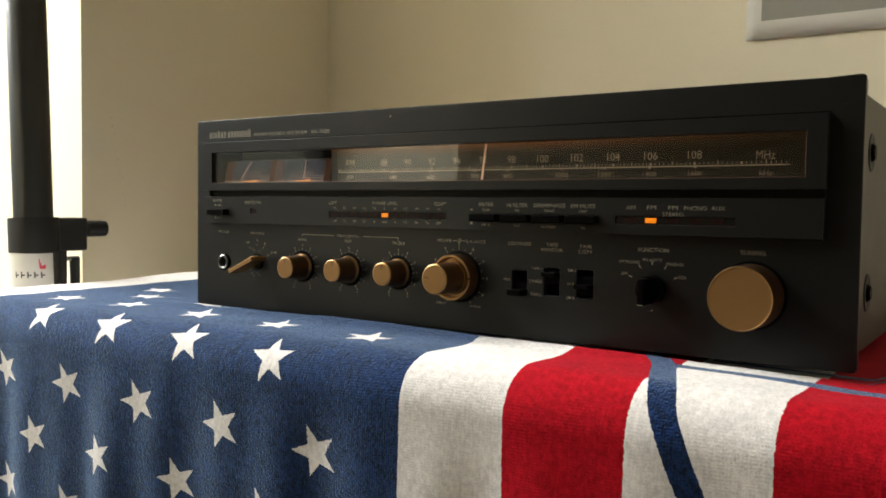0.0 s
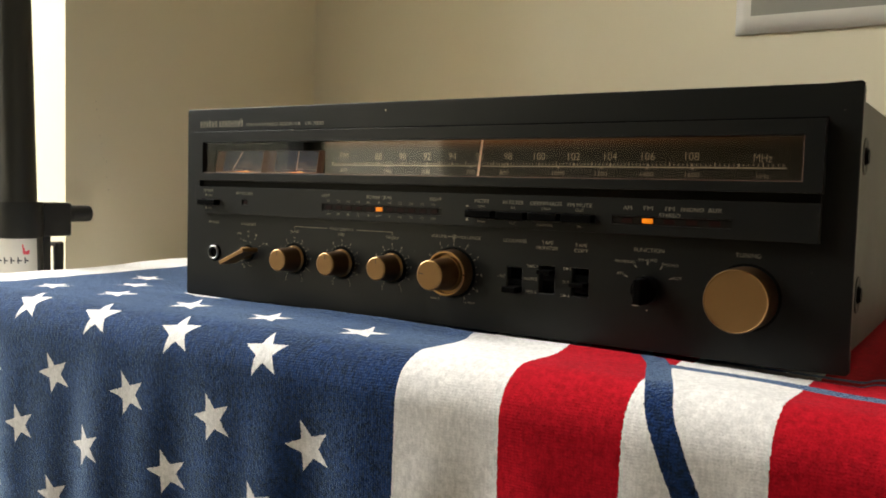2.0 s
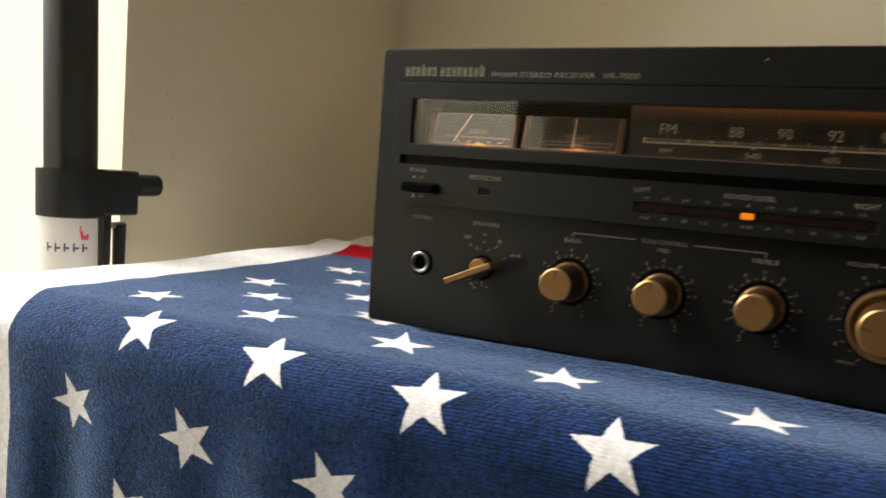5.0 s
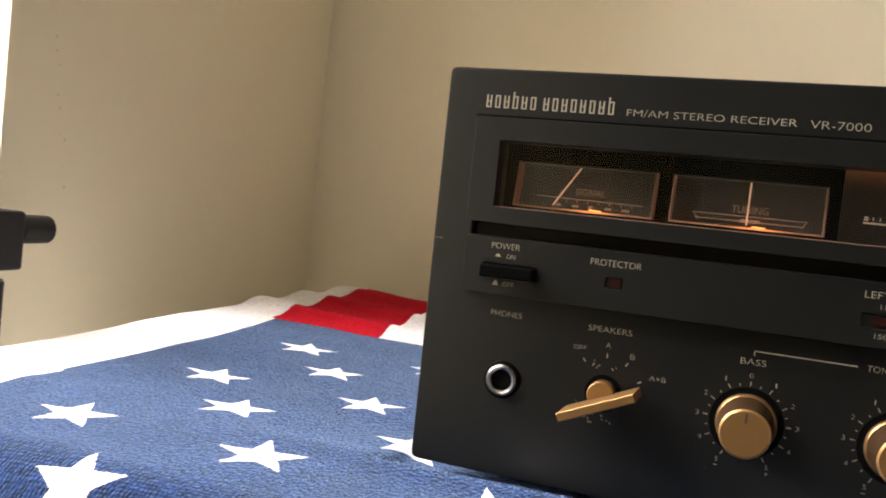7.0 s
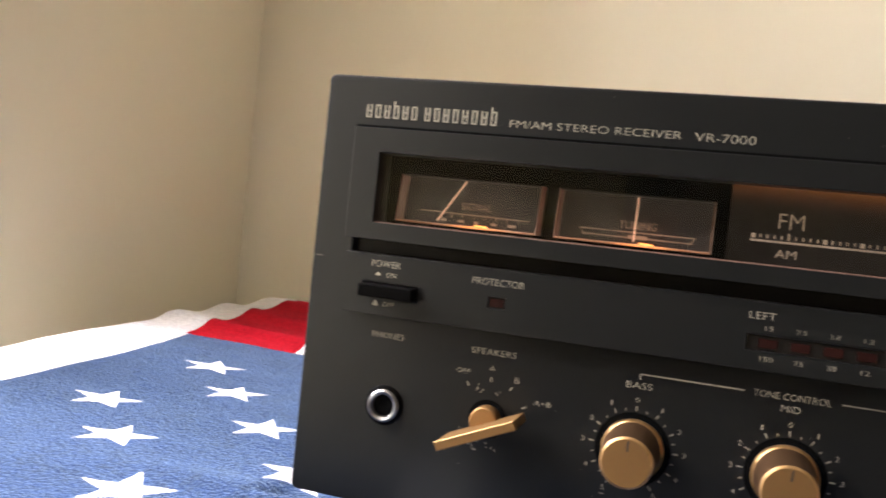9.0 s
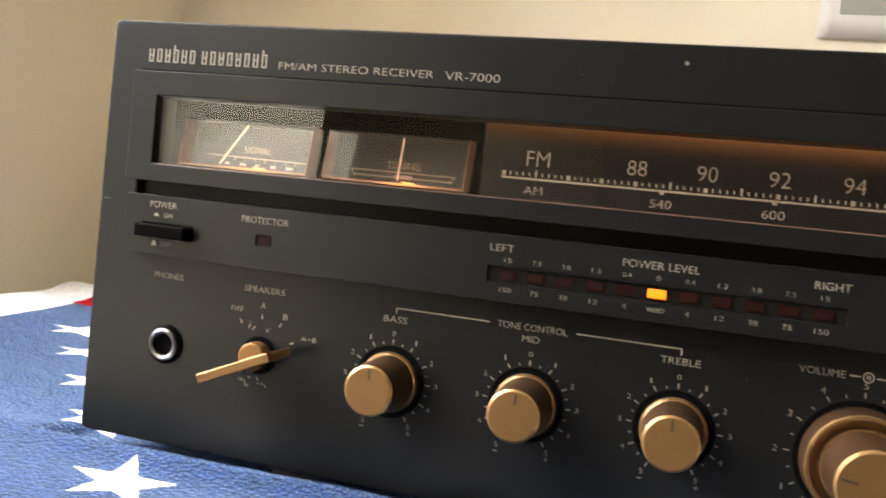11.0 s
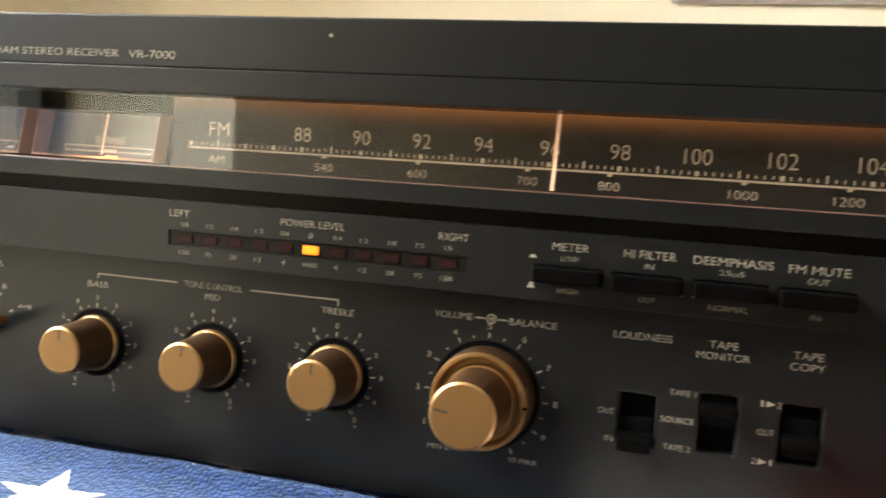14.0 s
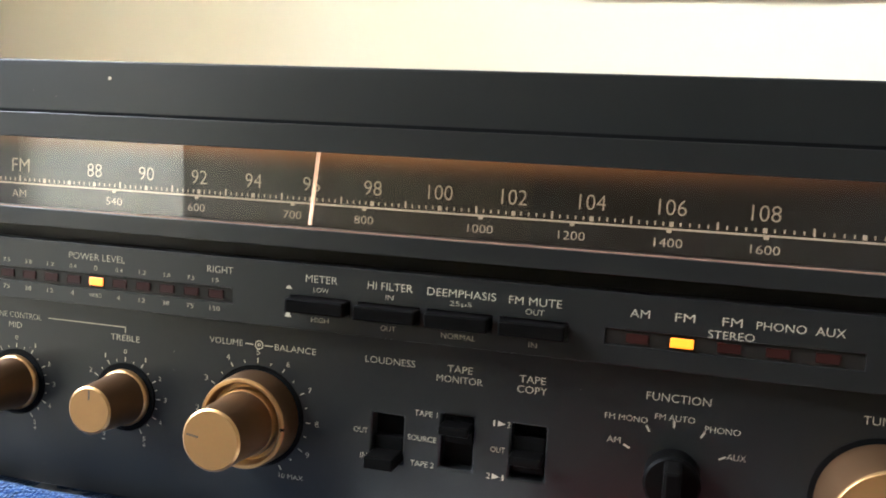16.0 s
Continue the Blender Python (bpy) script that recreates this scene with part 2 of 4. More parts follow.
def panel(x0, x1, z0, z1, holes, y_back, y_front):
    return plate(x0, x1, z0, z1, holes, y_back, y_front, lambda u, v, w: (u, w, v))


def soften(ob, width, seg=2):
    m = ob.modifiers.new("bevel", "BEVEL")
    m.width, m.segments, m.limit_method, m.angle_limit = width, seg, "ANGLE", radians(40)
    m.harden_normals = False
    return ob


FONT_CACHE = {}


def text_mesh(text):
    """The flat outline of a word in the built-in font, as verts, faces and extent."""
    if text not in FONT_CACHE:
        cu = bpy.data.curves.new("word", "FONT")
        cu.body, cu.size, cu.resolution_u, cu.align_x, cu.offset = text, 1.0, 3, "CENTER", -0.010
        ob = bpy.data.objects.new("word", cu)
        scene.collection.objects.link(ob)
        dg = bpy.context.evaluated_depsgraph_get()
        me = bpy.data.meshes.new_from_object(ob.evaluated_get(dg))
        bpy.data.objects.remove(ob)
        bpy.data.curves.remove(cu)
        FONT_CACHE[text] = ([tuple(v.co) for v in me.vertices], [tuple(p.vertices) for p in me.polygons])
        bpy.data.meshes.remove(me)
    return FONT_CACHE[text]


def lettering(text, x, z, w, h, y, parent, mat, turn=0.0, name="lettering"):
    """A printed word, w wide and h high, centred at (x, z) on the panel at y, facing the camera."""
    verts, faces = text_mesh(text)
    xs, ys = [v[0] for v in verts], [v[1] for v in verts]
    cx, cy = (min(xs) + max(xs)) / 2, (min(ys) + max(ys)) / 2
    if mat is M_PRINT and len(text) > 1:
        h *= 0.86
    sy = h / (max(ys) - min(ys))
    sx = w / (max(xs) - min(xs)) if w else sy * 1.1
    c, s = math.cos(radians(turn)), math.sin(radians(turn))
    out = []
    for vx, vy, _ in verts:
        a, b = (vx - cx) * sx, (vy - cy) * sy
        out.append((x + a * c - b * s, y, z + a * s + b * c))
    me = bpy.data.meshes.new(name)
    me.from_pydata(out, [], faces)
    me.materials.append(mat)
    return part(name, me, mat, parent)


def stroke(x0, z0, x1, z1, w, y, bm):
    """A printed line of width w."""
    d = Vector((x1 - x0, 0, z1 - z0)).normalized()
    n = Vector((-d.z, 0, d.x)) * w / 2
    a, b = Vector((x0, y, z0)), Vector((x1, y, z1))
    bm.faces.new([bm.verts.new(p) for p in (a - n, b - n, b + n, a + n)])
    return bm


def mark(x0, z0, x1, z1, w, y, parent, mat, name="tick_mark"):
    """One printed line as a part of its own."""
    return part(name, stroke(x0, z0, x1, z1, w, y, bmesh.new()), mat, parent)


# ---- the room ----
WX, NY, CEIL, SY, EX = -0.556, 0.512, 2.45, -3.8, 2.4
W_OUT = WX - 0.33
OPEN = (-0.857, 0.124, 0.62, 2.12)

structure("wall_west", plate(SY, NY + 0.2, 0, CEIL, [OPEN], W_OUT, WX, lambda u, v, w: (w, u, v)), M_WALL, "cream painted wall with a deep window opening", "wall")
structure("wall_north", box(WX, EX + 0.1, NY, NY + 0.15, 0, CEIL), M_WALL, "plain cream painted wall behind the table", "wall")
structure("wall_east", box(EX, EX + 0.1, SY, NY, 0, CEIL), M_WALL, "plain cream painted wall", "wall")
# Unseen wall; its grey is picked to cool and dim the panel's reflection.
structure("wall_south", box(WX, EX + 0.1, SY - 0.1, SY, 0, CEIL), M_GREYWALL, "unseen wall, grey to cool the bounced light", "wall")
structure("floor", box(W_OUT, EX + 0.1, SY - 0.1, NY + 0.2, -0.1, 0), M_FLOOR, "plain brown wooden floor", "floor")
structure("ceiling", box(W_OUT, EX + 0.1, SY - 0.1, NY + 0.2, CEIL, CEIL + 0.1), M_CEIL, "plain white ceiling", "ceiling")

window = structure("window_1", plate(OPEN[0], OPEN[1], OPEN[2], OPEN[3], [(OPEN[0] + 0.05, -0.42, OPEN[2] + 0.05, OPEN[3] - 0.05), (-0.36, OPEN[1] - 0.05, OPEN[2] + 0.05, OPEN[3] - 0.05)], W_OUT + 0.01, W_OUT + 0.05, lambda u, v, w: (w, u, v)), M_FRAME, "dark painted window frame set deep in the wall", "window")
for y0, y1 in ((OPEN[0] + 0.05, -0.42), (-0.36, OPEN[1] - 0.05)):
    pane = part("pane", box(W_OUT + 0.028, W_OUT + 0.032, y0, y1, OPEN[2] + 0.05, OPEN[3] - 0.05), M_GLASS, window, "clear glass pane")
    pane.visible_shadow = False
# Ground outside is made up, pale to brighten reflections in the dial glass.
structure("ground", box(-60, W_OUT - 0.3, -60, 60, -0.7, -0.5), M_OUTGROUND, "unseen pale ground outside, added for the glass reflections", "ground")

# a run of small dark spots on the west wall
random.seed(21)
for i in range(9):
    z = 0.925 - 0.0125 * i + random.uniform(-0.006, 0.006)
    y = 0.160 + 0.0022 * i + random.uniform(-0.0015, 0.0015)
    r = random.uniform(0.00025, 0.00055)
    tagged(part("stain", box(WX, WX + 0.0002, y - r, y + r, z - 1.6 * r, z + 1.6 * r, 0.0), M_STAIN, bpy.data.objects["wall_west"]), "small brown spot")

# ---- the table ----
TOP = 0.749          # upper face of the towel
T_THICK = 0.0045
FRONT = -0.083       # where the cloth hangs down in front
table = thing("table", (0.0, 0.18, 0.0), "wooden table under a flag towel", "table")


def left_edge(y):
    return -0.449 - 0.055 * (y + 0.07)


bm = bmesh.new()
z0, z1 = 0.715, TOP - T_THICK - 0.0005
yf, yb = FRONT + 0.0065, 0.455
corners = [(left_edge(yf) + 0.006, yf), (0.56, yf), (0.56, yb), (left_edge(yb) + 0.006, yb)]
lo = [bm.verts.new((x, y, z0)) for x, y in corners]
hi = [bm.verts.new((x, y, z1)) for x, y in corners]
bm.faces.new(lo[::-1]), bm.faces.new(hi)
for i in range(4):
    j = (i + 1) % 4
    bm.faces.new((lo[i], lo[j], hi[j], hi[i]))
bmesh.ops.bevel(bm, geom=[e for e in bm.edges], offset=0.010, segments=4, affect="EDGES", profile=0.5)
part("tabletop", bm, M_WOOD, table, smooth=True)
for x, y in ((-0.40, -0.03), (0.50, -0.03), (-0.43, 0.40), (0.50, 0.40)):
    part("leg", box(x - 0.025, x + 0.025, y - 0.025, y + 0.025, 0.0, z0, 0.004), M_WOOD, table)

# ---- the towel ----
def towel_material(name, relief):
    m = bpy.data.materials.new(name)
    m.use_nodes = True
    nt = m.node_tree
    bsdf = nt.nodes["Principled BSDF"]
    link = nt.links.new

    def op(kind, a, b=None, c=None):
        n = nt.nodes.new("ShaderNodeMath")
        n.operation = kind
        for i, v in enumerate((a, b, c)):
            if v is None:
                continue
            if isinstance(v, (int, float)):
                n.inputs[i].default_value = v
            else:
                link(v, n.inputs[i])
        return n.outputs[0]

    uv = nt.nodes.new("ShaderNodeUVMap")
    uv.uv_map = "print"
    warp = nt.nodes.new("ShaderNodeTexNoise")
    warp.inputs["Scale"].default_value, warp.inputs["Detail"].default_value = 700, 1
    co = nt.nodes.new("ShaderNodeTexCoord")
    link(co.outputs["Object"], warp.inputs["Vector"])
    sep = nt.nodes.new("ShaderNodeSeparateXYZ")
    link(uv.outputs[0], sep.inputs[0])
    wsep = nt.nodes.new("ShaderNodeSeparateColor")
    link(warp.outputs["Color"], wsep.inputs[0])
    # ragged loops blur the print's edges by under a millimetre
    X = op("ADD", sep.outputs[0], op("MULTIPLY", op("SUBTRACT", wsep.outputs[0], 0.5), 0.0013))
    V = op("ADD", sep.outputs[1], op("MULTIPLY", op("SUBTRACT", wsep.outputs[1], 0.5), 0.0013))

    ROWH, COLW = 0.0495, 0.0755

    def star_field(x0, v0):
        px = op("WRAP", op("SUBTRACT", X, x0), COLW / 2, -COLW / 2)
        py = op("WRAP", op("SUBTRACT", V, v0), ROWH, -ROWH)
        rad = op("SQRT", op("ADD", op("MULTIPLY", px, px), op("MULTIPLY", py, py)))
        # the hanging stars lean a little further over
        droop = op("MULTIPLY", 0.20, op("MINIMUM", 1.0, op("MAXIMUM", 0.0, op("MULTIPLY", op("SUBTRACT", V, 0.085), 40.0))))
        ang = op("ADD", op("ARCTAN2", px, op("MULTIPLY", py, -1.0)), op("ADD", 0.19, droop))
        k = math.pi / 5
        fold = op("ABSOLUTE", op("WRAP", ang, k, -k))
        # the edge from the outer tip to the inner notch
        R, r = 0.0167, 0.0167 * 0.40
        tip, notch = (R, 0.0), (r * math.cos(k), r * math.sin(k))
        ex, ey = notch[0] - tip[0], notch[1] - tip[1]
        fx, fy = op("MULTIPLY", rad, op("COSINE", fold)), op("MULTIPLY", rad, op("SINE", fold))
        side = op("SUBTRACT", op("MULTIPLY", op("SUBTRACT", fx, tip[0]), ey), op("MULTIPLY", fy, ex))
        return op("GREATER_THAN", op("MULTIPLY", side, -1.0), -0.0000) if ey < 0 else op("LESS_THAN", side, 0.0)

    stars = op("MAXIMUM", star_field(-0.0305, 0.027), star_field(-0.0305 - COLW / 2, 0.027 + ROWH))

    def between(v, a, b):
        return op("MULTIPLY", op("GREATER_THAN", v, a), op("LESS_THAN", v, b))

    stars = op("MULTIPLY", stars, op("MULTIPLY", between(X, -0.3515, -0.0125), op("GREATER_THAN", V, -0.192)))
    hem = op("MULTIPLY", 0.003, op("MINIMUM", 1.0, op("MAXIMUM", 0.0, op("MULTIPLY", V, 14.0))))
    union = op("MULTIPLY", between(op("ADD", X, hem), -0.380, 10.0), op("MULTIPLY", op("LESS_THAN", X, 0.0275), op("GREATER_THAN", V, -0.243)))
    STRIPE = 0.0600
    right = op("MULTIPLY", op("GREATER_THAN", X, 0.0275), op("LESS_THAN", X, 0.39))
    ph = op("WRAP", op("SUBTRACT", X, 0.0270), 2 * STRIPE, 0.0)
    red_r = op("MULTIPLY", right, op("GREATER_THAN", ph, STRIPE))
    ph2 = op("WRAP", op("SUBTRACT", X, -0.383), 0.155, 0.0)
    red_b = op("MULTIPLY", between(X, -0.383, 0.0275), op("LESS_THAN", ph2, 0.072))
    red_b = op("MULTIPLY", red_b, op("LESS_THAN", V, -0.243))
    red = op("MAXIMUM", red_r, red_b)
    # blue ribbons swirling over the stripes
    rc = op("ADD", 0.1352, op("MULTIPLY", V, 0.415))
    rib = between(op("SUBTRACT", X, rc), -0.0062, 0.0066)
    rib = op("MULTIPLY", rib, op("GREATER_THAN", V, -0.05))
    dx = op("SUBTRACT", X, 0.165)
    curve = op("ADD", op("ADD", 0.0104, op("MULTIPLY", dx, 0.05)), op("MULTIPLY", op("MULTIPLY", dx, dx), 1.1))
    rib2 = op("MULTIPLY", between(op("SUBTRACT", V, curve), -0.0038, 0.0038), between(X, 0.145, 0.36))
    curve3 = op("ADD", -0.046, op("MULTIPLY", dx, 0.12))
    rib3 = op("MULTIPLY", between(op("SUBTRACT", V, curve3), -0.003, 0.003), between(X, 0.15, 0.36))
    curve4 = op("ADD", -0.032, op("MULTIPLY", dx, 0.10))
    rib4 = op("MULTIPLY", between(op("SUBTRACT", V, curve4), -0.002, 0.002), between(X, 0.18, 0.36))
    blue = op("MAXIMUM", op("MULTIPLY", union, op("SUBTRACT", 1.0, stars)), op("MAXIMUM", op("MAXIMUM", rib, rib4), op("MAXIMUM", rib2, rib3)))

    def mix(fac, a, b):
        n = nt.nodes.new("ShaderNodeMix")
        n.data_type = "RGBA"
        link(fac, n.inputs["Factor"])
        for key, v in (("A", a), ("B", b)):
            if isinstance(v, tuple):
                n.inputs[key].default_value = (*v, 1)
            else:
                link(v, n.inputs[key])
        return n.outputs["Result"]

    col = mix(red, (0.80, 0.775, 0.765), (0.41, 0.005, 0.014))
    col = mix(blue, col, (0.0046, 0.0190, 0.078))
    # loops: light and dark flecks, and broad fading
    fleck = nt.nodes.new("ShaderNodeTexNoise")
    fleck.inputs["Scale"].default_value, fleck.inputs["Detail"].default_value = 1100, 2
    link(co.outputs["Object"], fleck.inputs["Vector"])
    broad = nt.nodes.new("ShaderNodeTexNoise")
    broad.inputs["Scale"].default_value, broad.inputs["Detail"].default_value = 55, 5
    link(co.outputs["Object"], broad.inputs["Vector"])
    clump = nt.nodes.new("ShaderNodeTexNoise")
    clump.inputs["Scale"].default_value, clump.inputs["Detail"].default_value = 330, 3
    link(co.outputs["Object"], clump.inputs["Vector"])
    stretch = nt.nodes.new("ShaderNodeMapping")
    stretch.inputs["Scale"].default_value = (850.0, 110.0, 1.0)
    link(uv.outputs[0], stretch.inputs["Vector"])
    thread = nt.nodes.new("ShaderNodeTexNoise")
    thread.inputs["Scale"].default_value, thread.inputs["Detail"].default_value = 1.0, 2
    link(stretch.outputs[0], thread.inputs["Vector"])
    hanging = op("MINIMUM", 1.0, op("MAXIMUM", 0.0, op("MULTIPLY", op("SUBTRACT", sep.outputs[1], 0.045), 30.0)))
    def swing(node, amount):
        return op("MULTIPLY", op("SUBTRACT", node.outputs["Fac"], 0.5), amount)

    streak = op("MULTIPLY", swing(thread, 2.0), hanging)
    gain = op("ADD", op("ADD", 1.0, streak), op("ADD", swing(fleck, 2.3), op("ADD", swing(clump, 2.8), swing(broad, 1.3))))
    gain = op("MINIMUM", 1.7, op("MAXIMUM", 0.35, gain))
    # white yarn scatters light and shows less of it
    plain = op("SUBTRACT", 1.0, op("MULTIPLY", 0.78, op("SUBTRACT", 1.0, op("MAXIMUM", red, blue))))
    plain = op("MULTIPLY", plain, op("SUBTRACT", 1.0, op("MULTIPLY", 0.62, red)))
    gain = op("ADD", 1.0, op("MULTIPLY", op("SUBTRACT", gain, 1.0), plain))
    hsv = nt.nodes.new("ShaderNodeHueSaturation")
    link(col, hsv.inputs["Color"])
    link(gain, hsv.inputs["Value"])
    link(hsv.outputs[0], bsdf.inputs["Base Color"])
    bsdf.inputs["Roughness"].default_value = 0.95
    bsdf.inputs["Specular IOR Level"].default_value = 0.1
    link(op("ADD", 0.02, op("MULTIPLY", blue, 0.54)), bsdf.inputs["Sheen Weight"])
    bsdf.inputs["Sheen Roughness"].default_value = 0.45
    bsdf.inputs["Sheen Tint"].default_value = (0.52, 0.72, 1.0, 1)
    # relief: loops in close rows
    vor = nt.nodes.new("ShaderNodeTexVoronoi")
    vor.inputs["Scale"].default_value = 620
    mp = nt.nodes.new("ShaderNodeMapping")
    mp.inputs["Scale"].default_value = (1.0, 1.0, 1.25)
    link(co.outputs["Object"], mp.inputs["Vector"])
    link(mp.outputs[0], vor.inputs["Vector"])
    slope = op("MULTIPLY", sep.outputs[0], 0.10)
    row = op("MULTIPLY", op("SINE", op("MULTIPLY", op("ADD", op("ADD", sep.outputs[1], slope), op("MULTIPLY", wsep.outputs[2], 0.0007)), 2 * math.pi / 0.00155)), op("MULTIPLY", 0.18, op("MINIMUM", 1.0, op("MAXIMUM", 0.0, op("MULTIPLY", op("SUBTRACT", sep.outputs[1], 0.045), 30.0)))))
    knit = op("MULTIPLY", op("SINE", op("MULTIPLY", op("ADD", sep.outputs[0], op("MULTIPLY", wsep.outputs[2], 0.0008)), 2 * math.pi / 0.00145)), 0.13)
    row = op("ADD", row, knit)
    height = op("ADD", op("ADD", op("MULTIPLY", vor.outputs["Distance"], -1.0), row), op("MULTIPLY", fleck.outputs["Fac"], 0.8))
    b = nt.nodes.new("ShaderNodeBump")
    b.inputs["Distance"].default_value = 0.0011
    link(op("ADD", relief, op("MULTIPLY", blue, relief * 4.0)), b.inputs["Strength"])
    link(height, b.inputs["Height"])
    link(b.outputs["Normal"], bsdf.inputs["Normal"])
    return m


M_TOWEL = towel_material("terry_flag_print", 0.10)
M_PILE = towel_material("terry_loop_print", 0.085)
FOLD_A, FOLD_R = 0.058, 0.0235


def ridge(v, centre, width):
    return math.exp(-(((v - centre) / width) ** 2))


def towel_point(s, a):
    """s: along the front edge; a: from the receiver's front out over the edge and down."""
    bend = math.pi / 2 * FOLD_R
    if a < FOLD_A:
        y, drop, hang = -a, 0.0, 0.0
    elif a < FOLD_A + bend:
        t = (a - FOLD_A) / FOLD_R
        y, drop, hang = -FOLD_A - FOLD_R * math.sin(t), FOLD_R * (1 - math.cos(t)), 0.0
    else:
        hang = a - FOLD_A - bend
        y, drop = -FOLD_A - FOLD_R, FOLD_R + hang
    # the left end turns down over the table's end
    edge = left_edge(max(y, -0.07))
    over = edge + 0.014 - s
    x, drop_s = s, 0.0
    if over > 0:
        r = 0.016
        if over < math.pi / 2 * r:
            x, drop_s = edge + 0.014 - r * math.sin(over / r), r * (1 - math.cos(over / r))
        else:
            x, drop_s = edge + 0.014 - r, r + over - math.pi / 2 * r
    z = TOP - math.hypot(drop, drop_s) if drop and drop_s else TOP - drop - drop_s
    if drop and drop_s:
        x -= 0.25 * min(drop, drop_s)
    # unevenness
    n1 = noise.noise(Vector((x * 9, y * 9 + 3.1, z * 9)))
    n2 = noise.noise(Vector((x * 34, y * 34, z * 34 + 7.7)))
    lift = 0.0012 * n1 + 0.0006 * n2
    far = max(0.0, min(1.0, (y - 0.22) / 0.04)) if x < -0.2 else 0.0
    lift += 0.0042 * far * (ridge(y, 0.262 - 0.1 * (x + 0.4), 0.016) + ridge(y, 0.330 - 0.1 * (x + 0.4), 0.018) + 0.7 * ridge(y, 0.410, 0.02))
    # loose cloth bulges up along the table's left end
    rise = max(0.0, min(1.0, (-0.405 - x) / 0.05)) * max(0.0, min(1.0, (y - 0.05) / 0.12))
    lift += 0.0030 * rise * rise * (3 - 2 * rise) + 0.001 * max(0.0, min(1.0, (-0.345 - x) / 0.09))
    # the receiver presses the cloth flat, and it swells up in front of it
    swell = max(0.0, min(1.0, (x + 0.30) / 0.12)) * max(0.0, min(1.0, (0.26 - x) / 0.25))
    lift += 0.0026 + 0.0034 * swell * ridge(y, -0.005, 0.011) * (1.0 + 0.5 * n1)
    gap = max(-0.226 - x, x - 0.226, -0.001 - y, y - 0.345, 0.0)
    free = min(1.0, gap / 0.009)
    free = free * (2 - free)
    lift = lift * free - 0.0004 * (1 - free)
    fall = drop + drop_s
    z += lift * max(0.0, 1.0 - fall / 0.03)
    k = min(1.0, fall / 0.06)
    w = 0.0035 * math.sin(x * 58 + 0.8 * math.sin(x * 21)) + 0.0022 * math.sin(x * 120 + 1.7)
    deep = min(1.0, hang / 0.25)
    y -= k * ((0.25 + 0.9 * deep) * (w + 0.003 * n1) + 0.004 * deep - 0.0006 * n2)
    return x, y, z


# how the slack cloth shifts its print, in millimetres: rows along the front edge, columns from the back to the hanging part
WARP_S, WARP_A = (-0.35, -0.22, -0.1, 0.0, 0.15), (-0.16, -0.07, 0.0, 0.035, 0.078, 0.122, 0.163)
WARP_X = ((-12.8, -5.1, 3.3, -2.7, -3.2, 1.7, 2.7), (-8.3, -5.4, 0.6, -4.4, -3.2, -2, 1.1), (-6.7, -5.7, -5, -8.7, -3.4, -4, -1.9), (-6, -5.7, -5.8, -8.4, 0.1, -0.1, -0.9), (-5.6, -5.2, -4.4, -2, 1.3, 1.3, 0.4))
WARP_V = ((-18.7, -10, 0.1, -2.3, -3.9, -0.3, -1.1), (-12.6, -8.8, 1.1, -0.7, -3, 3.3, 1.9), (-10.9, -9.5, -7.9, -11.9, -1.9, 3.5, 2.7), (-10.6, -10.3, -10.8, -14.7, -4.2, 1.6, 1.7), (-10.5, -10.4, -10.4, -10.1, -5.1, -1.1, 0.3))


def slack(table, s, a):
    across = [float(np.interp(a, WARP_A, row)) for row in table]
    return 0.001 * float(np.interp(s, WARP_S, across))


def print_uv(s, a):
    y = -a
    k = max(0.02, min(0.16, 0.085 - 0.2 * s))
    # the cloth is pulled a little askew on the table's left end
    pull = float(np.interp(y, (-0.13, -0.09, -0.04, -0.015, 0.02, 0.07, 0.12, 0.16, 0.25), (0.0, -0.008, -0.006, -0.002, 0.003, 0.004, 0.004, 0.007, 0.004)))
    pull *= max(0.0, min(1.0, (-0.16 - s) / 0.12))
    if y > 0.02:
        pull *= max(0.0, min(1.0, (s + 0.405) / 0.07))
    X = s - pull + k * max(0.0, y + 0.07)
    # the cloth hangs a little askew over the front edge
    w = max(0.0, min(1.0, (a - 0.025) / 0.055))
    a2 = a - 0.040 * w * (s + 0.27)
    V = float(np.interp(a2, (-1.0, 0.027, 0.0705, 0.119, 0.160, 0.580), (-1.0, 0.027, 0.0765, 0.126, 0.1755, 0.6705)))
    # drawn forward a little where the receiver's front stands
    V -= 0.0105 * max(0.0, min(1.0, (s + 0.17) / 0.06)) * max(0.0, min(1.0, (0.02 - a) / 0.02))
    return X + slack(WARP_X, s, a), V + slack(WARP_V, s, a)


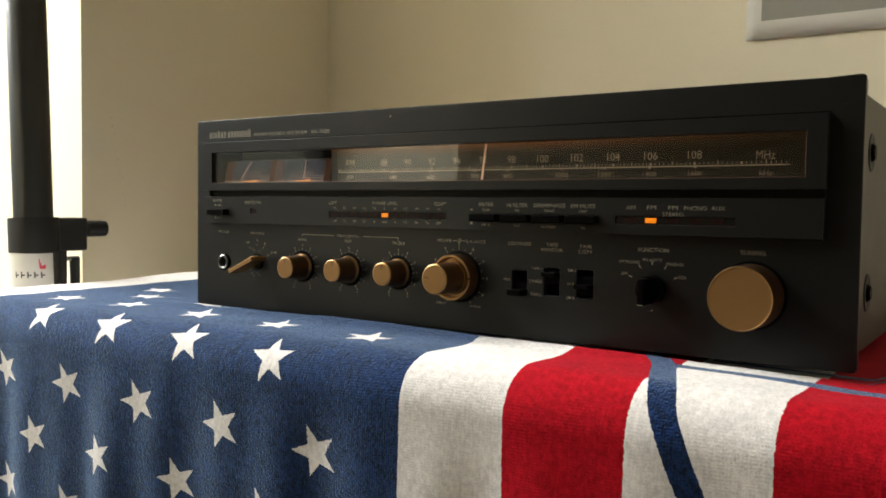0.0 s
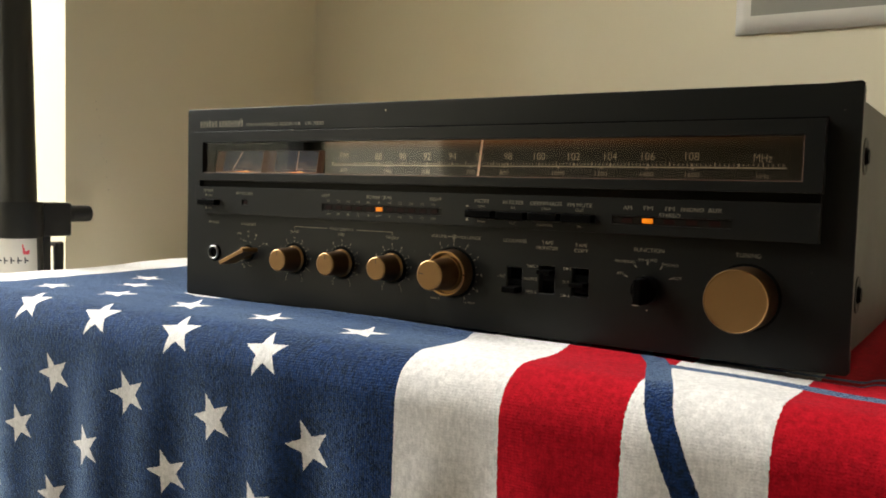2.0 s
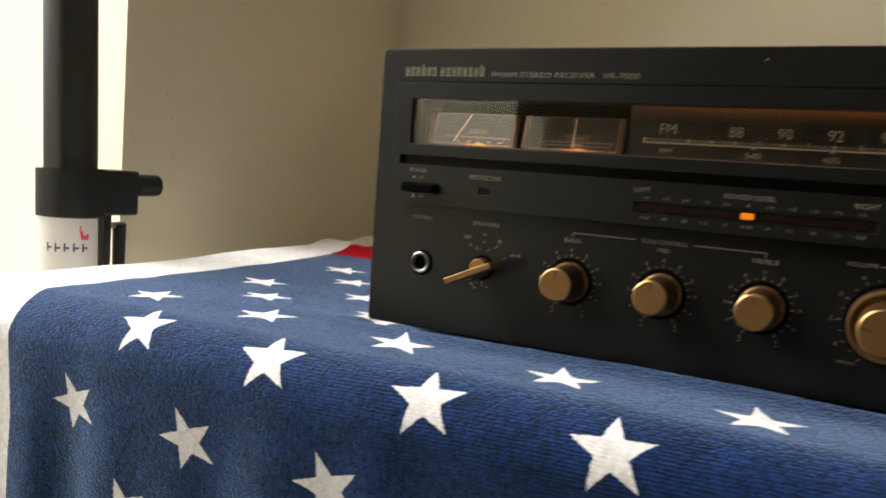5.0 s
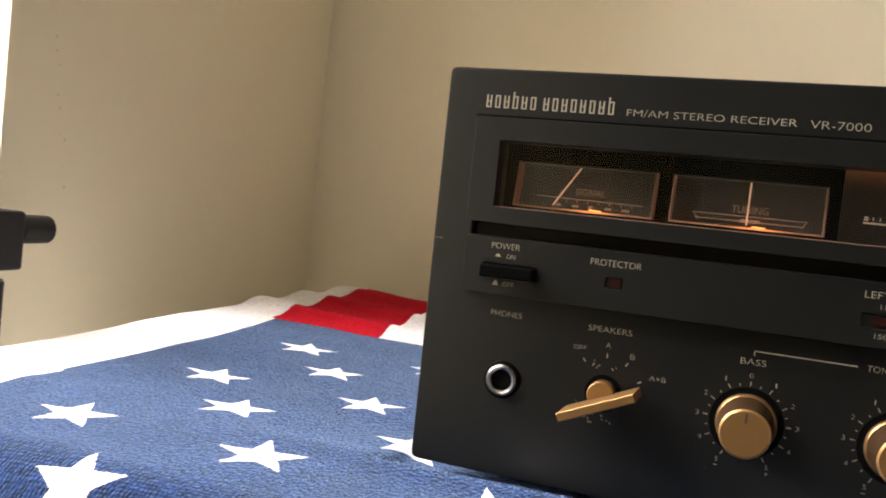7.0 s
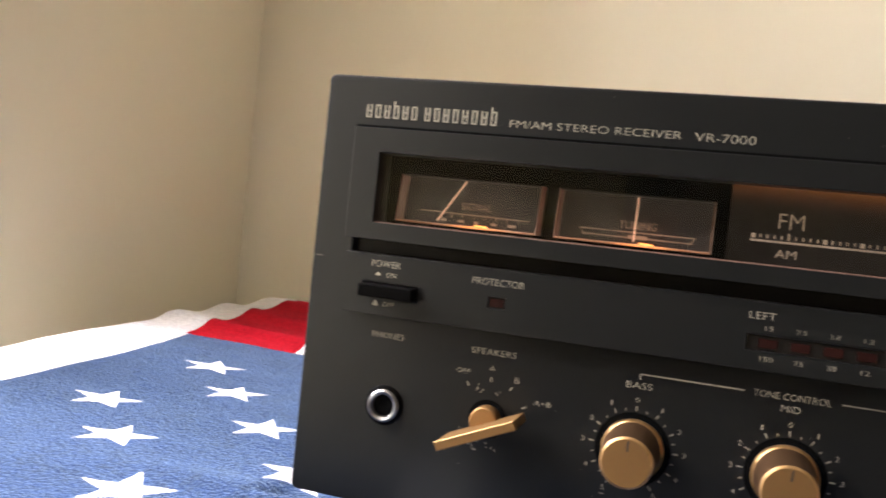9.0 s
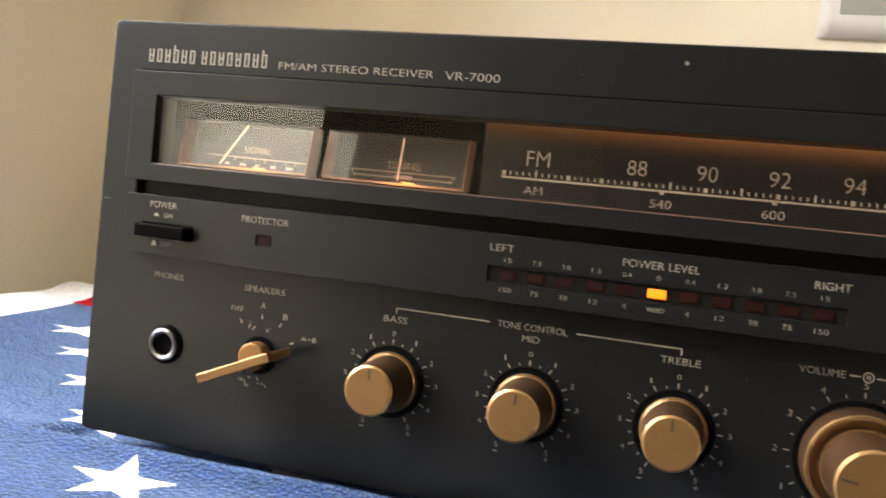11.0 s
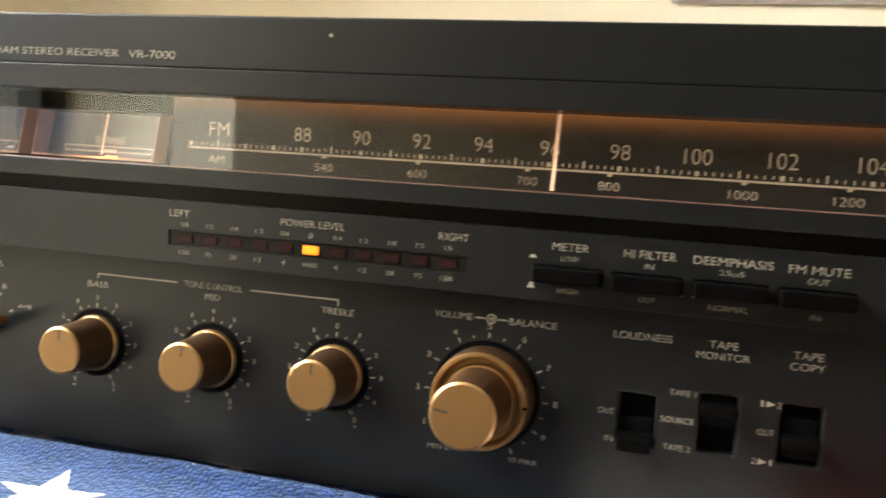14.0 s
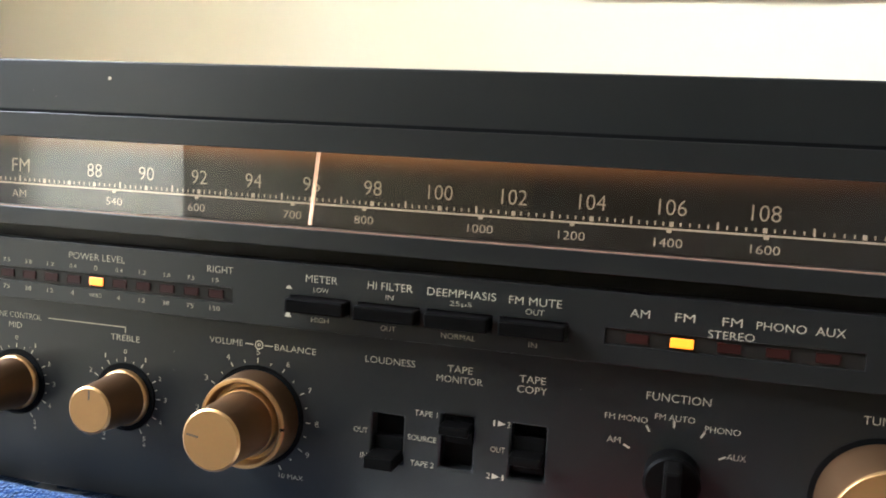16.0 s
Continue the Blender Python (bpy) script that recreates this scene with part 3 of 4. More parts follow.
def build_towel():
    S0, S1, A0, A1 = -0.66, 0.50, -0.445, 0.42
    ns, na = 420, 330
    ss = [S0 + (S1 - S0) * i / ns for i in range(ns + 1)]
    aa = [A0 + (A1 - A0) * j / na for j in range(na + 1)]
    verts = [towel_point(s, a) for a in aa for s in ss]
    uvs = [print_uv(s, a) for a in aa for s in ss]
    w = ns + 1
    faces = [(j * w + i, j * w + i + 1, (j + 1) * w + i + 1, (j + 1) * w + i) for j in range(na) for i in range(ns)]
    me = bpy.data.meshes.new("towel")
    me.from_pydata(verts, [], [f[::-1] for f in faces])
    lay = me.uv_layers.new(name="print")
    loops = np.empty(len(me.loops), dtype=np.int32)
    me.loops.foreach_get("vertex_index", loops)
    lay.data.foreach_set("uv", np.array(uvs, dtype=np.float32)[loops].ravel())
    me.materials.append(M_TOWEL)
    me.shade_smooth()
    ob = tagged(new("towel", me), "terry beach towel printed with white stars on blue and red stripes", "towel")
    so = ob.modifiers.new("thickness", "SOLIDIFY")
    so.thickness, so.offset = T_THICK, -1.0
    return ob


def build_pile(towel):
    """The terry loops: small leaning tufts all over the cloth near the receiver."""
    rng = np.random.default_rng(4)
    pitch, rows = 0.00118, 0.00135
    verts, faces, uvs = [], [], []
    for a0 in np.arange(-0.43, 0.20, rows):
        for s0 in np.arange(-0.50, 0.30, pitch):
            if a0 < -0.006 and s0 > -0.215:
                continue
            s, a = s0 + rng.uniform(-0.4, 0.4) * pitch, a0 + rng.uniform(-0.2, 0.2) * rows
            p = Vector(towel_point(s, a))
            du = Vector(towel_point(s + 0.002, a)) - p
            dv = Vector(towel_point(s, a + 0.002)) - p
            n = dv.cross(du)
            if n.length < 1e-9:
                continue
            n.normalize()
            du.normalize(), dv.normalize()
            wide, tall = rng.uniform(0.00085, 0.00115), rng.uniform(0.00010, 0.00026)
            lean = du * rng.uniform(-0.00025, 0.00025) + dv * rng.uniform(-0.0001, 0.0003)
            base = len(verts)
            turn = rng.uniform(0, 6.283)
            for k in range(3):
                q = turn + k * 2.0944
                uvs.append(print_uv(s + wide * math.cos(q), a - wide * math.sin(q)))
                verts.append(p + du * (wide * math.cos(q)) - dv * (wide * math.sin(q)) - n * 0.00015)
            verts.append(p + n * tall + lean)
            i = base
            faces += [(i, i + 1, i + 3), (i + 1, i + 2, i + 3), (i + 2, i, i + 3)]
            uvs.append(print_uv(s, a))
    me = bpy.data.meshes.new("terry_nap")
    me.from_pydata(verts, [], faces)
    lay = me.uv_layers.new(name="print")
    loops = np.empty(len(me.loops), dtype=np.int32)
    me.loops.foreach_get("vertex_index", loops)
    lay.data.foreach_set("uv", np.array(uvs, dtype=np.float32)[loops].ravel())
    me.materials.append(M_PILE)
    me.shade_smooth()
    ob = new("terry_nap", me)
    ob.parent = towel
    return tagged(ob, "short terry loops", kind="stuff")


build_pile(build_towel())

# ---- the poster ----
def build_poster():
    x0, z0, w, h = 0.029, 1.0050, 0.594, 0.42
    poster = thing("poster", (x0 + w / 2, NY, z0), "white paper poster with a grey print, curling at its lower edge", "poster")

    def sheet(u0, u1, v0, v1, off, mat, name, label=""):
        bm = bmesh.new()
        nu, nv = 60, 24
        rows = []
        for j in range(nv + 1):
            row = []
            for i in range(nu + 1):
                u, v = u0 + (u1 - u0) * i / nu, v0 + (v1 - v0) * j / nv
                curl = 0.0012 * math.exp(-v / 0.08) * (0.5 - 0.5 * math.cos(2 * math.pi * min(1, max(0, (u - 0.015) / 0.28)))) + 0.0005 * math.sin(u * 45) * math.exp(-v / 0.1)
                crease = 0.0006 * math.exp(-(((u - 0.078) / 0.006) ** 2))
                row.append(bm.verts.new((x0 + u, NY - 0.002 - off - abs(curl) - crease, z0 + v)))
            rows.append(row)
        for a, b in zip(rows, rows[1:]):
            for i in range(nu):
                bm.faces.new((a[i], a[i + 1], b[i + 1], b[i]))
        ob = part(name, bm, mat, poster, label, smooth=True)
        return ob

    p = sheet(0, w, 0, h, 0.0, M_PAPER, "sheet")
    so = p.modifiers.new("thickness", "SOLIDIFY")
    so.thickness, so.offset = 0.0003, 0.0
    sheet(0.015, w - 0.015, 0.019, h - 0.02, 0.0004, M_GREYINK, "printed_area", "grey printed picture area")


build_poster()

# ---- the speaker stand ----
def build_stand():
    px, py = -0.5102, 0.0433
    st = thing("speaker_stand", (px, py, 0), "black tubular speaker stand with a white sticker beside the table", "stand")
    lean = Vector((-0.046, 0.0, 1.0))
    base = Vector((px, py, 0.80))

    def at(z):
        return base + lean * (z - 0.80)

    part("upper_tube", tube(at(0.77), at(1.75), 0.0178), M_STEELTUBE, st, "matt black upper tube", smooth=True)
    lower = part("lower_tube", tube(at(0.02), at(0.785), 0.0215), M_STEELTUBE, st, smooth=True)
    bm = tube(at(0.779), at(0.812), 0.0229)
    bmesh.ops.bevel(bm, geom=[e for e in bm.edges if len(e.link_faces) == 2 and e.calc_face_angle() > 1], offset=0.0015, segments=2, affect="EDGES")
    collar = part("collar", bm, M_STAND, st, "black moulded clamp collar", smooth=True)
    part("clamp_block", box(px - 0.013, px + 0.013, py + 0.018, py + 0.049, 0.7795, 0.8122, 0.002), M_STAND, collar)
    # rounded knob on the clamp screw
    c = Vector((px - 0.0010, py + 0.048, 0.801))
    d = Vector((0.0, 1.0, 0.0)).normalized()
    part("screw", tube(c, c + d * 0.006, 0.0058, seg=24), M_CHROME, collar)
    part("neck", tube(c + d * 0.004, c + d * 0.0075, 0.0068, 0.0080, seg=28), M_STAND, collar, smooth=True)
    bm = tube(c + d * 0.0075, c + d * 0.0285, 0.0084, 0.0082, seg=28)
    rim = [e for e in bm.edges if len(e.link_faces) == 2 and e.calc_face_angle() > 1 and all((v.co - c).dot(d) > 0.02 for v in e.verts)]
    bmesh.ops.bevel(bm, geom=rim, offset=0.0055, segments=6, affect="EDGES")
    part("knob", bm, M_STAND, collar, "black plastic clamp knob", smooth=True)
    # locking pin hanging beside the tube
    part("bracket", box(px - 0.006, px + 0.006, py + 0.022, py + 0.031, 0.70, 0.7797, 0.001), M_STAND, collar)
    part("pin", tube((px, py + 0.0435, 0.70), (px, py + 0.0425, 0.772), 0.0040, 0.0050, seg=20), M_STAND, collar, "black plastic locking pin", smooth=True)
    part("pin_loop", box(px - 0.002, px + 0.002, py + 0.033, py + 0.047, 0.769, 0.7735, 0.0008), M_CHROME, collar)
    # sticker wrapped round the lower tube
    bm = bmesh.new()
    n, r = 20, 0.02175
    lo, hi = [], []
    for i in range(n + 1):
        a = radians(-150 + 166 * i / n)
        for row, z in ((lo, 0.66), (hi, 0.7786)):
            p = at(z) + Vector((r * math.cos(a), r * math.sin(a), 0))
            row.append(bm.verts.new(p))
    for i in range(n):
        bm.faces.new((lo[i], lo[i + 1], hi[i + 1], hi[i]))
    sticker = part("sticker", bm, M_STICKER, lower, "white printed sticker", smooth=True)

    def on_tube(bm, a0, a1, z0, z1, steps=4):
        pts = []
        for i in range(steps + 1):
            a = radians(a0 + (a1 - a0) * i / steps)
            pts.append([bm.verts.new(at(z) + Vector(((r + 0.00025) * math.cos(a), (r + 0.00025) * math.sin(a), 0))) for z in (z0, z1)])
        for p, q in zip(pts, pts[1:]):
            bm.faces.new((p[0], q[0], q[1], p[1]))

    # the maker's mark, as plain shapes: a row of dark strokes and a red flame
    bm = bmesh.new()
    for i in range(5):
        a = -80 + i * 15.5
        on_tube(bm, a, a + 3.5, 0.7555, 0.7615, 1)
        on_tube(bm, a + 3.5, a + 10, 0.7575, 0.7590, 1)
    part("mark", bm, M_DARKINK, lower, "row of dark strokes")
    bm = bmesh.new()
    on_tube(bm, -20, -6, 0.7640, 0.7672, 2)
    on_tube(bm, -21, -16, 0.7655, 0.7700, 1)
    on_tube(bm, -22, -19, 0.7690, 0.7735, 1)
    on_tube(bm, -10, -5, 0.7660, 0.7680, 1)
    part("flame_mark", bm, M_REDINK, lower, "red flame-like shape")
    for k in range(3):
        a = radians(90 + (k - 1) * 40)
        foot = Vector((px + 0.03 * (k - 1) * 0.5, py + (0.30 if k == 1 else -0.30) * (1 if k != 1 else 1), 0.012))
        part("leg", tube(at(0.42) + Vector((0, 0.015 if k == 1 else -0.015, 0)), foot, 0.010, seg=16), M_STEELTUBE, st, smooth=True)


build_stand()

# ---- the receiver ----
R_BASE = 0.7538
R_TOP = 0.8866
receiver = thing("stereo_receiver", (0, 0.17, TOP), "black vintage stereo receiver with gold knobs on a flag towel", "stereo receiver")
FY = 0.0             # front face
SYF = -0.004         # front of the button strip
BYF = -0.005         # front of the dial bezel
WIN = (-0.2000, 0.1980, 0.8417, 0.8630)
GAP = (-0.2080, 0.2055, 0.8317, 0.8366)   # sunken slit between the bezel and the button strip
SLOTS = [(0.0440, 0.0533, 0.7780, 0.7915), (0.0640, 0.0732, 0.7787, 0.7937), (0.0835, 0.0930, 0.7787, 0.7937)]

bm = panel(-0.2213, 0.2210, R_BASE, R_TOP, [WIN, GAP, *SLOTS], 0.006, FY)
corners = [e for e in bm.edges if abs(e.verts[0].co.y - e.verts[1].co.y) > 0.005 and abs(e.verts[0].co.x) > 0.2208 and (abs(e.verts[0].co.z - R_TOP) < 1e-5 or abs(e.verts[0].co.z - R_BASE) < 1e-5)]
bmesh.ops.bevel(bm, geom=corners, offset=0.0020, segments=4, profile=0.5, affect="EDGES")
face = part("faceplate", bm, M_FACE, receiver, "black metal front panel")
soften(face, 0.0010, 3)

case = part("case", panel(-0.2135, 0.2135, R_BASE + 0.002, R_TOP - 0.002, [(-0.2123, 0.2123, R_BASE + 0.0032, R_TOP - 0.0032)], 0.335, 0.0061), M_CASE, receiver, "grey painted steel cover")
part("back_panel", box(-0.2122, 0.2122, 0.328, 0.334, R_BASE + 0.0033, R_TOP - 0.0033), M_BLACK, receiver)
for x in (-0.17, 0.17):
    for y in (0.035, 0.30):
        part("foot", tube((x, y, TOP + 0.0003), (x, y, R_BASE + 0.0021), 0.012, 0.013, seg=24), M_BLACK, receiver, smooth=True)


part("gap_floor", box(GAP[0] + 0.0001, GAP[1] - 0.0001, 0.0030, 0.0058, GAP[2] + 0.0001, GAP[3] - 0.0001), M_SMOKE, receiver)

# two big screws in dished holes on each side of the cover
def side_screw(sign, y, z):
    x = sign * 0.2136
    bm = bmesh.new()
    seg = 28
    prof = [(0.0100, 0.0000), (0.0095, 0.0006), (0.0080, 0.0004), (0.0070, 0.0002)]
    rings = [[bm.verts.new((x + sign * d, y + r * math.cos(2 * math.pi * i / seg), z + r * math.sin(2 * math.pi * i / seg))) for i in range(seg)] for r, d in prof]
    for a, b in zip(rings, rings[1:]):
        for i in range(seg):
            bm.faces.new((a[i], a[(i + 1) % seg], b[(i + 1) % seg], b[i]))
    bm.faces.new(rings[-1])
    part("screw_cup", bm, M_STAND, case, "black dished screw cup", smooth=True)
    bm = tube((x + sign * 0.0003, y, z), (x + sign * 0.0022, y, z), 0.0050, 0.0036, seg=20)
    box(x + sign * 0.0021 - 0.0002, x + sign * 0.0021 + 0.0002, y - 0.0006, y + 0.0006, z - 0.003, z + 0.003, bm=bm)
    part("screw", bm, M_BLACK, case, smooth=True)


for sgn in (-1, 1):
    for z in (0.857, 0.7845):
        side_screw(sgn, 0.073, z)

# groove line under the maker's name, and the dimple above the dial
bm = bmesh.new()
box(-0.2105, 0.2072, FY - 0.00012, FY + 0.0005, 0.87035, 0.87150, bm=bm)
part("groove", bm, M_MATT, face)
part("dimple", lathe([(0, 0.0002), (0.0006, 0.0002), (0.0006, 0)], -0.0435, 0.8815, FY, 5), M_PRINT, face, "pale chip in the paint")

# wear along the top edge, and a nick in the left one
part("edge_wear", box(-0.2190, -0.0600, FY + 0.0010, FY + 0.0030, R_TOP - 0.0001, R_TOP + 0.00012), M_WORN, face, "brownish worn top edge")
part("edge_wear", box(-0.22142, -0.2211, FY + 0.0012, FY + 0.0026, 0.7900, R_TOP - 0.004), M_WORN, face, "brownish worn side edge")
part("nick", box(-0.22135, -0.2178, FY - 0.00008, FY + 0.0010, 0.82934, 0.82950), M_NICK, face, "pale nick in the edge")

# dial bezel
bezel = part("dial_bezel", panel(-0.2088, 0.2068, 0.8364, 0.8703, [WIN], 0.0002, BYF), M_FACE, receiver, "black raised bezel round the dial")
soften(bezel, 0.00012, 1)
# pale line where the glass sits on the bezel, with a faint painted glow
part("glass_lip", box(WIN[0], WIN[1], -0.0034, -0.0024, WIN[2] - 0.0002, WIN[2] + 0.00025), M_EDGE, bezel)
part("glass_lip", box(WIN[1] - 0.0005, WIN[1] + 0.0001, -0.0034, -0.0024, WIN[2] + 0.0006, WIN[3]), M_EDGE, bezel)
pane = part("dial_glass", box(WIN[0], WIN[1], -0.0032, -0.0022, WIN[2] + 0.0001, WIN[3] - 0.0001), M_GLASS, bezel, "clear dial window")
pane.visible_shadow = False

# the box behind the glass
dialbox = part("dial_box", panel(-0.2100, 0.2080, 0.8380, 0.8690, [(WIN[0] - 0.0015, WIN[1] + 0.0015, WIN[2] - 0.0008, WIN[3] + 0.0022)], 0.0250, 0.0061), M_MATT, receiver)
part("rear_wall", box(-0.2100, 0.2080, 0.0251, 0.0262, 0.8380, 0.8690), M_MATT, dialbox)
DY = 0.0072
dial = part("dial_plate", box(-0.0975, WIN[1] + 0.0012, DY, DY + 0.0012, WIN[2] - 0.0006, WIN[3] + 0.0010), M_DIAL, receiver, "dark brown tuning scale plate with painted amber glow")
part("dial_lamp", box(-0.090, 0.190, 0.0030, 0.0040, WIN[3] + 0.0008, WIN[3] + 0.0018), M_LAMP, dialbox, "amber strip light over the scale")
PY = DY - 0.0002
# Strip added for the bright top line; its light is its own emission.
part("glow_edge", box(-0.0900, WIN[1] - 0.0005, DY - 0.0010, DY - 0.0004, WIN[3] + 0.0002, WIN[3] + 0.0007), M_DIALTOP, dial, "thin scale edge with painted amber glow")

FM_MARKS = [(88, -0.0537), (90, -0.0352), (92, -0.0170), (94, 0.0010), (96, 0.0195), (98, 0.0383), (100, 0.0582), (102, 0.0790), (104, 0.1000), (106, 0.1205), (108, 0.1433)]
AM_MARKS = [(540, -0.0465), (600, -0.0177), (700, 0.0138), (800, 0.0360), (1000, 0.0700), (1200, 0.0950), (1400, 0.1200), (1600, 0.1437)]
lettering("FM", -0.0812, 0.8540, 0.0066, 0.0042, PY, dial, M_DIALPRINT)
lettering("AM", -0.0818, 0.8450, 0.0054, 0.0023, PY, dial, M_DIALPRINT)
lettering("MHz", 0.1775, 0.8530, 0.0086, 0.0041, PY, dial, M_DIALPRINT)
lettering("kHz", 0.1778, 0.8444, 0.0060, 0.0024, PY, dial, M_DIALPRINT)
for n, x in FM_MARKS:
    lettering(str(n), x, 0.8538, 0.0053 if n < 100 else 0.0070, 0.0041, PY, dial, M_DIALPRINT)
for n, x in AM_MARKS:
    lettering(str(n), x, 0.8446, 0.0057 if n < 1000 else 0.0071, 0.0023, PY, dial, M_DIALPRINT)
bm = bmesh.new()
stroke(-0.0915, 0.8482, 0.1885, 0.8482, 0.00055, PY, bm)
part("scale_line", bm, M_DIALPRINT, dial)
steps = [(x0 + (x1 - x0) * i / 10, i) for (_, x0), (_, x1) in zip(FM_MARKS, FM_MARKS[1:]) for i in range(10)] + [(FM_MARKS[-1][1], 0)]
steps += [(FM_MARKS[0][1] - 0.00185 * i, i) for i in range(1, 21)] + [(FM_MARKS[-1][1] + 0.0023 * i, i) for i in range(1, 20)]
for x, i in steps:
    if i % 10 == 0 or (i == 5 and x < FM_MARKS[0][1]):
        mark(x, 0.8488, x, 0.8501, 0.0011, PY, dial, M_DIALPRINT)
    elif i % 5 == 0:
        mark(x, 0.8488, x, 0.8508, 0.00055, PY, dial, M_DIALPRINT)
    else:
        mark(x, 0.8490, x, 0.8500, 0.00042, PY, dial, M_DIALPRINT)
for _, x in AM_MARKS:
    mark(x, 0.8482, x, 0.8472, 0.0013, PY, dial, M_DIALPRINT)
bm = box(0.0211, 0.0220, 0.0020, 0.0028, 0.8424, 0.8640)
for v in bm.verts:
    v.co.y += 0.20 * (v.co.z - 0.8424)
part("needle", bm, M_NEEDLE, dial, "pale tuning needle with painted glow, leaning back")


# two meters, clear boxes with glow painted in from below, leaning back a little
MZ, LEAN = 0.8428, 0.20
MY = 0.0098


def lean_back(ob):
    for v in ob.data.vertices:
        v.co.y += LEAN * (v.co.z - MZ)
    return ob


def meter(x0, x1, name, label):
    z0, z1, yf, yb = MZ, 0.8577, 0.0034, 0.0100
    m = lean_back(part(name, box(x0, x1, yb, yb + 0.001, z0, z1), M_METERFACE, receiver, label))
    e = 0.0004
    for a in (box(x0, x0 + e, yf, yb, z0, z1), box(x1 - e, x1, yf, yb, z0, z1)):
        lean_back(part("lens_edge", a, M_EDGE, m, "acrylic side with painted glow"))
    lean_back(part("lens_top", box(x0 + e, x1 - e, yf, yb, z1 - e, z1), M_METERFACE, m))
    lean_back(part("lens_foot", box(x0 + e, x1 - e, yf, yb, z0, z0 + 0.0005), M_BASELIT, m, "meter window foot with painted amber glow"))
    lens = lean_back(part("lens", box(x0 + e, x1 - e, yf + 0.0001, yf + 0.0005, z0 + e, z1 - e), M_GLASS, m, "clear meter window"))
    lens.visible_shadow = False
    xm = (x0 + x1) / 2 + 0.004
    bm = tube((xm - 0.0020, 0.0082, z0 + 0.0009), (xm + 0.0020, 0.0082, z0 + 0.0007), 0.00022, seg=12)
    part("lamp", bm, M_BULB, m, "glowing amber bulb", smooth=True)
    return m


def meter_line(x0, z0, x1, z1, w, m, name="tick_mark", y=MY, mat=None):
    lean_back(mark(x0, z0, x1, z1, w, y, m, mat or M_METERINK, name))


sig = meter(-0.1962, -0.1512, "signal_meter", "signal strength meter with a slanting needle")
tun = meter(-0.1460, -0.1014, "tuning_meter", "centre tuning meter with an upright needle")
lean_back(lettering("SIGNAL", -0.1723, 0.8494, 0.0098, 0.0022, MY, sig, M_METERINK))
lean_back(lettering("TUNING", -0.1227, 0.8488, 0.0108, 0.0023, MY, tun, M_METERINK))
meter_line(-0.1905, 0.8470, -0.1552, 0.8466, 0.0003, sig, "scale_line")
for i in range(7):
    meter_line(-0.1800 + i * 0.0036, 0.8468, -0.1800 + i * 0.0036, 0.8456, 0.0003, sig)
for i, w in enumerate((0.0016, 0.0022, 0.0014, 0.0020, 0.0026)):
    meter_line(-0.1832 + i * 0.0054, 0.8446, -0.1832 + i * 0.0054 + w, 0.8446, 0.0008, sig, "figure_bar")
for z, dx in ((0.8467, 0.0), (0.8451, 0.0008)):
    meter_line(-0.1396 + dx, z, -0.1060 - dx, z, 0.0003, tun, "scale_line")
meter_line(-0.1252, 0.8453, -0.1195, 0.8453, 0.0011, tun)
for sgn in (-1, 1):
    meter_line(-0.1228 + sgn * 0.0166, 0.8467, -0.1228 + sgn * 0.0150, 0.8446, 0.0003, tun)
meter_line(-0.1837, 0.8442, -0.1760, 0.8572, 0.0006, sig, "needle", 0.0076, M_NEEDLE)
meter_line(-0.1232, 0.8440, -0.1232, 0.8572, 0.00055, tun, "needle", 0.0076, M_NEEDLE)

# ---- upper lettering ----
TY = FY - 0.0002
lettering("FM/AM STEREO RECEIVER", -0.1371, 0.8748, 0.0492, 0.0025, TY, face, M_PRINT)
lettering("VR-7000", -0.1010, 0.8747, 0.0160, 0.0027, TY, face, M_PRINT)
# the maker's name as plain strokes: two runs of narrow uprights
bm = bmesh.new()
random.seed(5)
x = -0.2077
for word in (6, 8):
    for i in range(word):
        top = 0.8792 if (word == 6 and i == 3) or (word == 8 and i == 7) else 0.8779
        stroke(x + 0.0003, 0.8738, x + 0.0003, top, 0.00055, TY, bm)
        stroke(x + 0.0016, 0.8738, x + 0.0016, 0.8779, 0.00055, TY, bm)
        stroke(x + 0.0003, 0.8740, x + 0.0018, 0.8740, 0.00045, TY, bm)
        if i % 2:
            stroke(x + 0.0003, 0.8777, x + 0.0018, 0.8777, 0.00045, TY, bm)
        else:
            stroke(x + 0.0003, 0.8759, x + 0.0018, 0.8759, 0.00045, TY, bm)
        x += 0.00298
    x += 0.0013
part("name_mark", bm, M_PRINT, face, "cream maker's mark of narrow strokes")

# ---- button strip ----
LEDS_L = (-0.0897, 0.0015, 0.8188, 0.8232)
LEDS_R = (0.1065, 0.1672, 0.8186, 0.8228)
PROT = (-0.1617, -0.1563, 0.8203, 0.8237)
BUTTONS = [("power_button", -0.1925, 0.0175, 0.8212), ("push_button", 0.0285, 0.0172, 0.8208), ("push_button", 0.0485, 0.0172, 0.8206), ("push_button", 0.0684, 0.0172, 0.8206), ("push_button", 0.0883, 0.0172, 0.8206)]
holes = [LEDS_L, LEDS_R, PROT] + [(x - w / 2 - 0.0003, x + w / 2 + 0.0003, z - 0.0024, z + 0.0024) for _, x, w, z in BUTTONS]
strip = part("button_strip", panel(-0.2082, 0.2062, 0.8136, 0.8320, holes, -0.0001, SYF), M_FACE, receiver, "black raised strip of buttons and lamps")
soften(strip, 0.0005, 2)
for name, x, w, z in BUTTONS:
    b = part(name, box(x - w / 2, x + w / 2, -0.0088, -0.0005, z - 0.0020, z + 0.0020, 0.0005), M_BLACK, strip, "black push button")
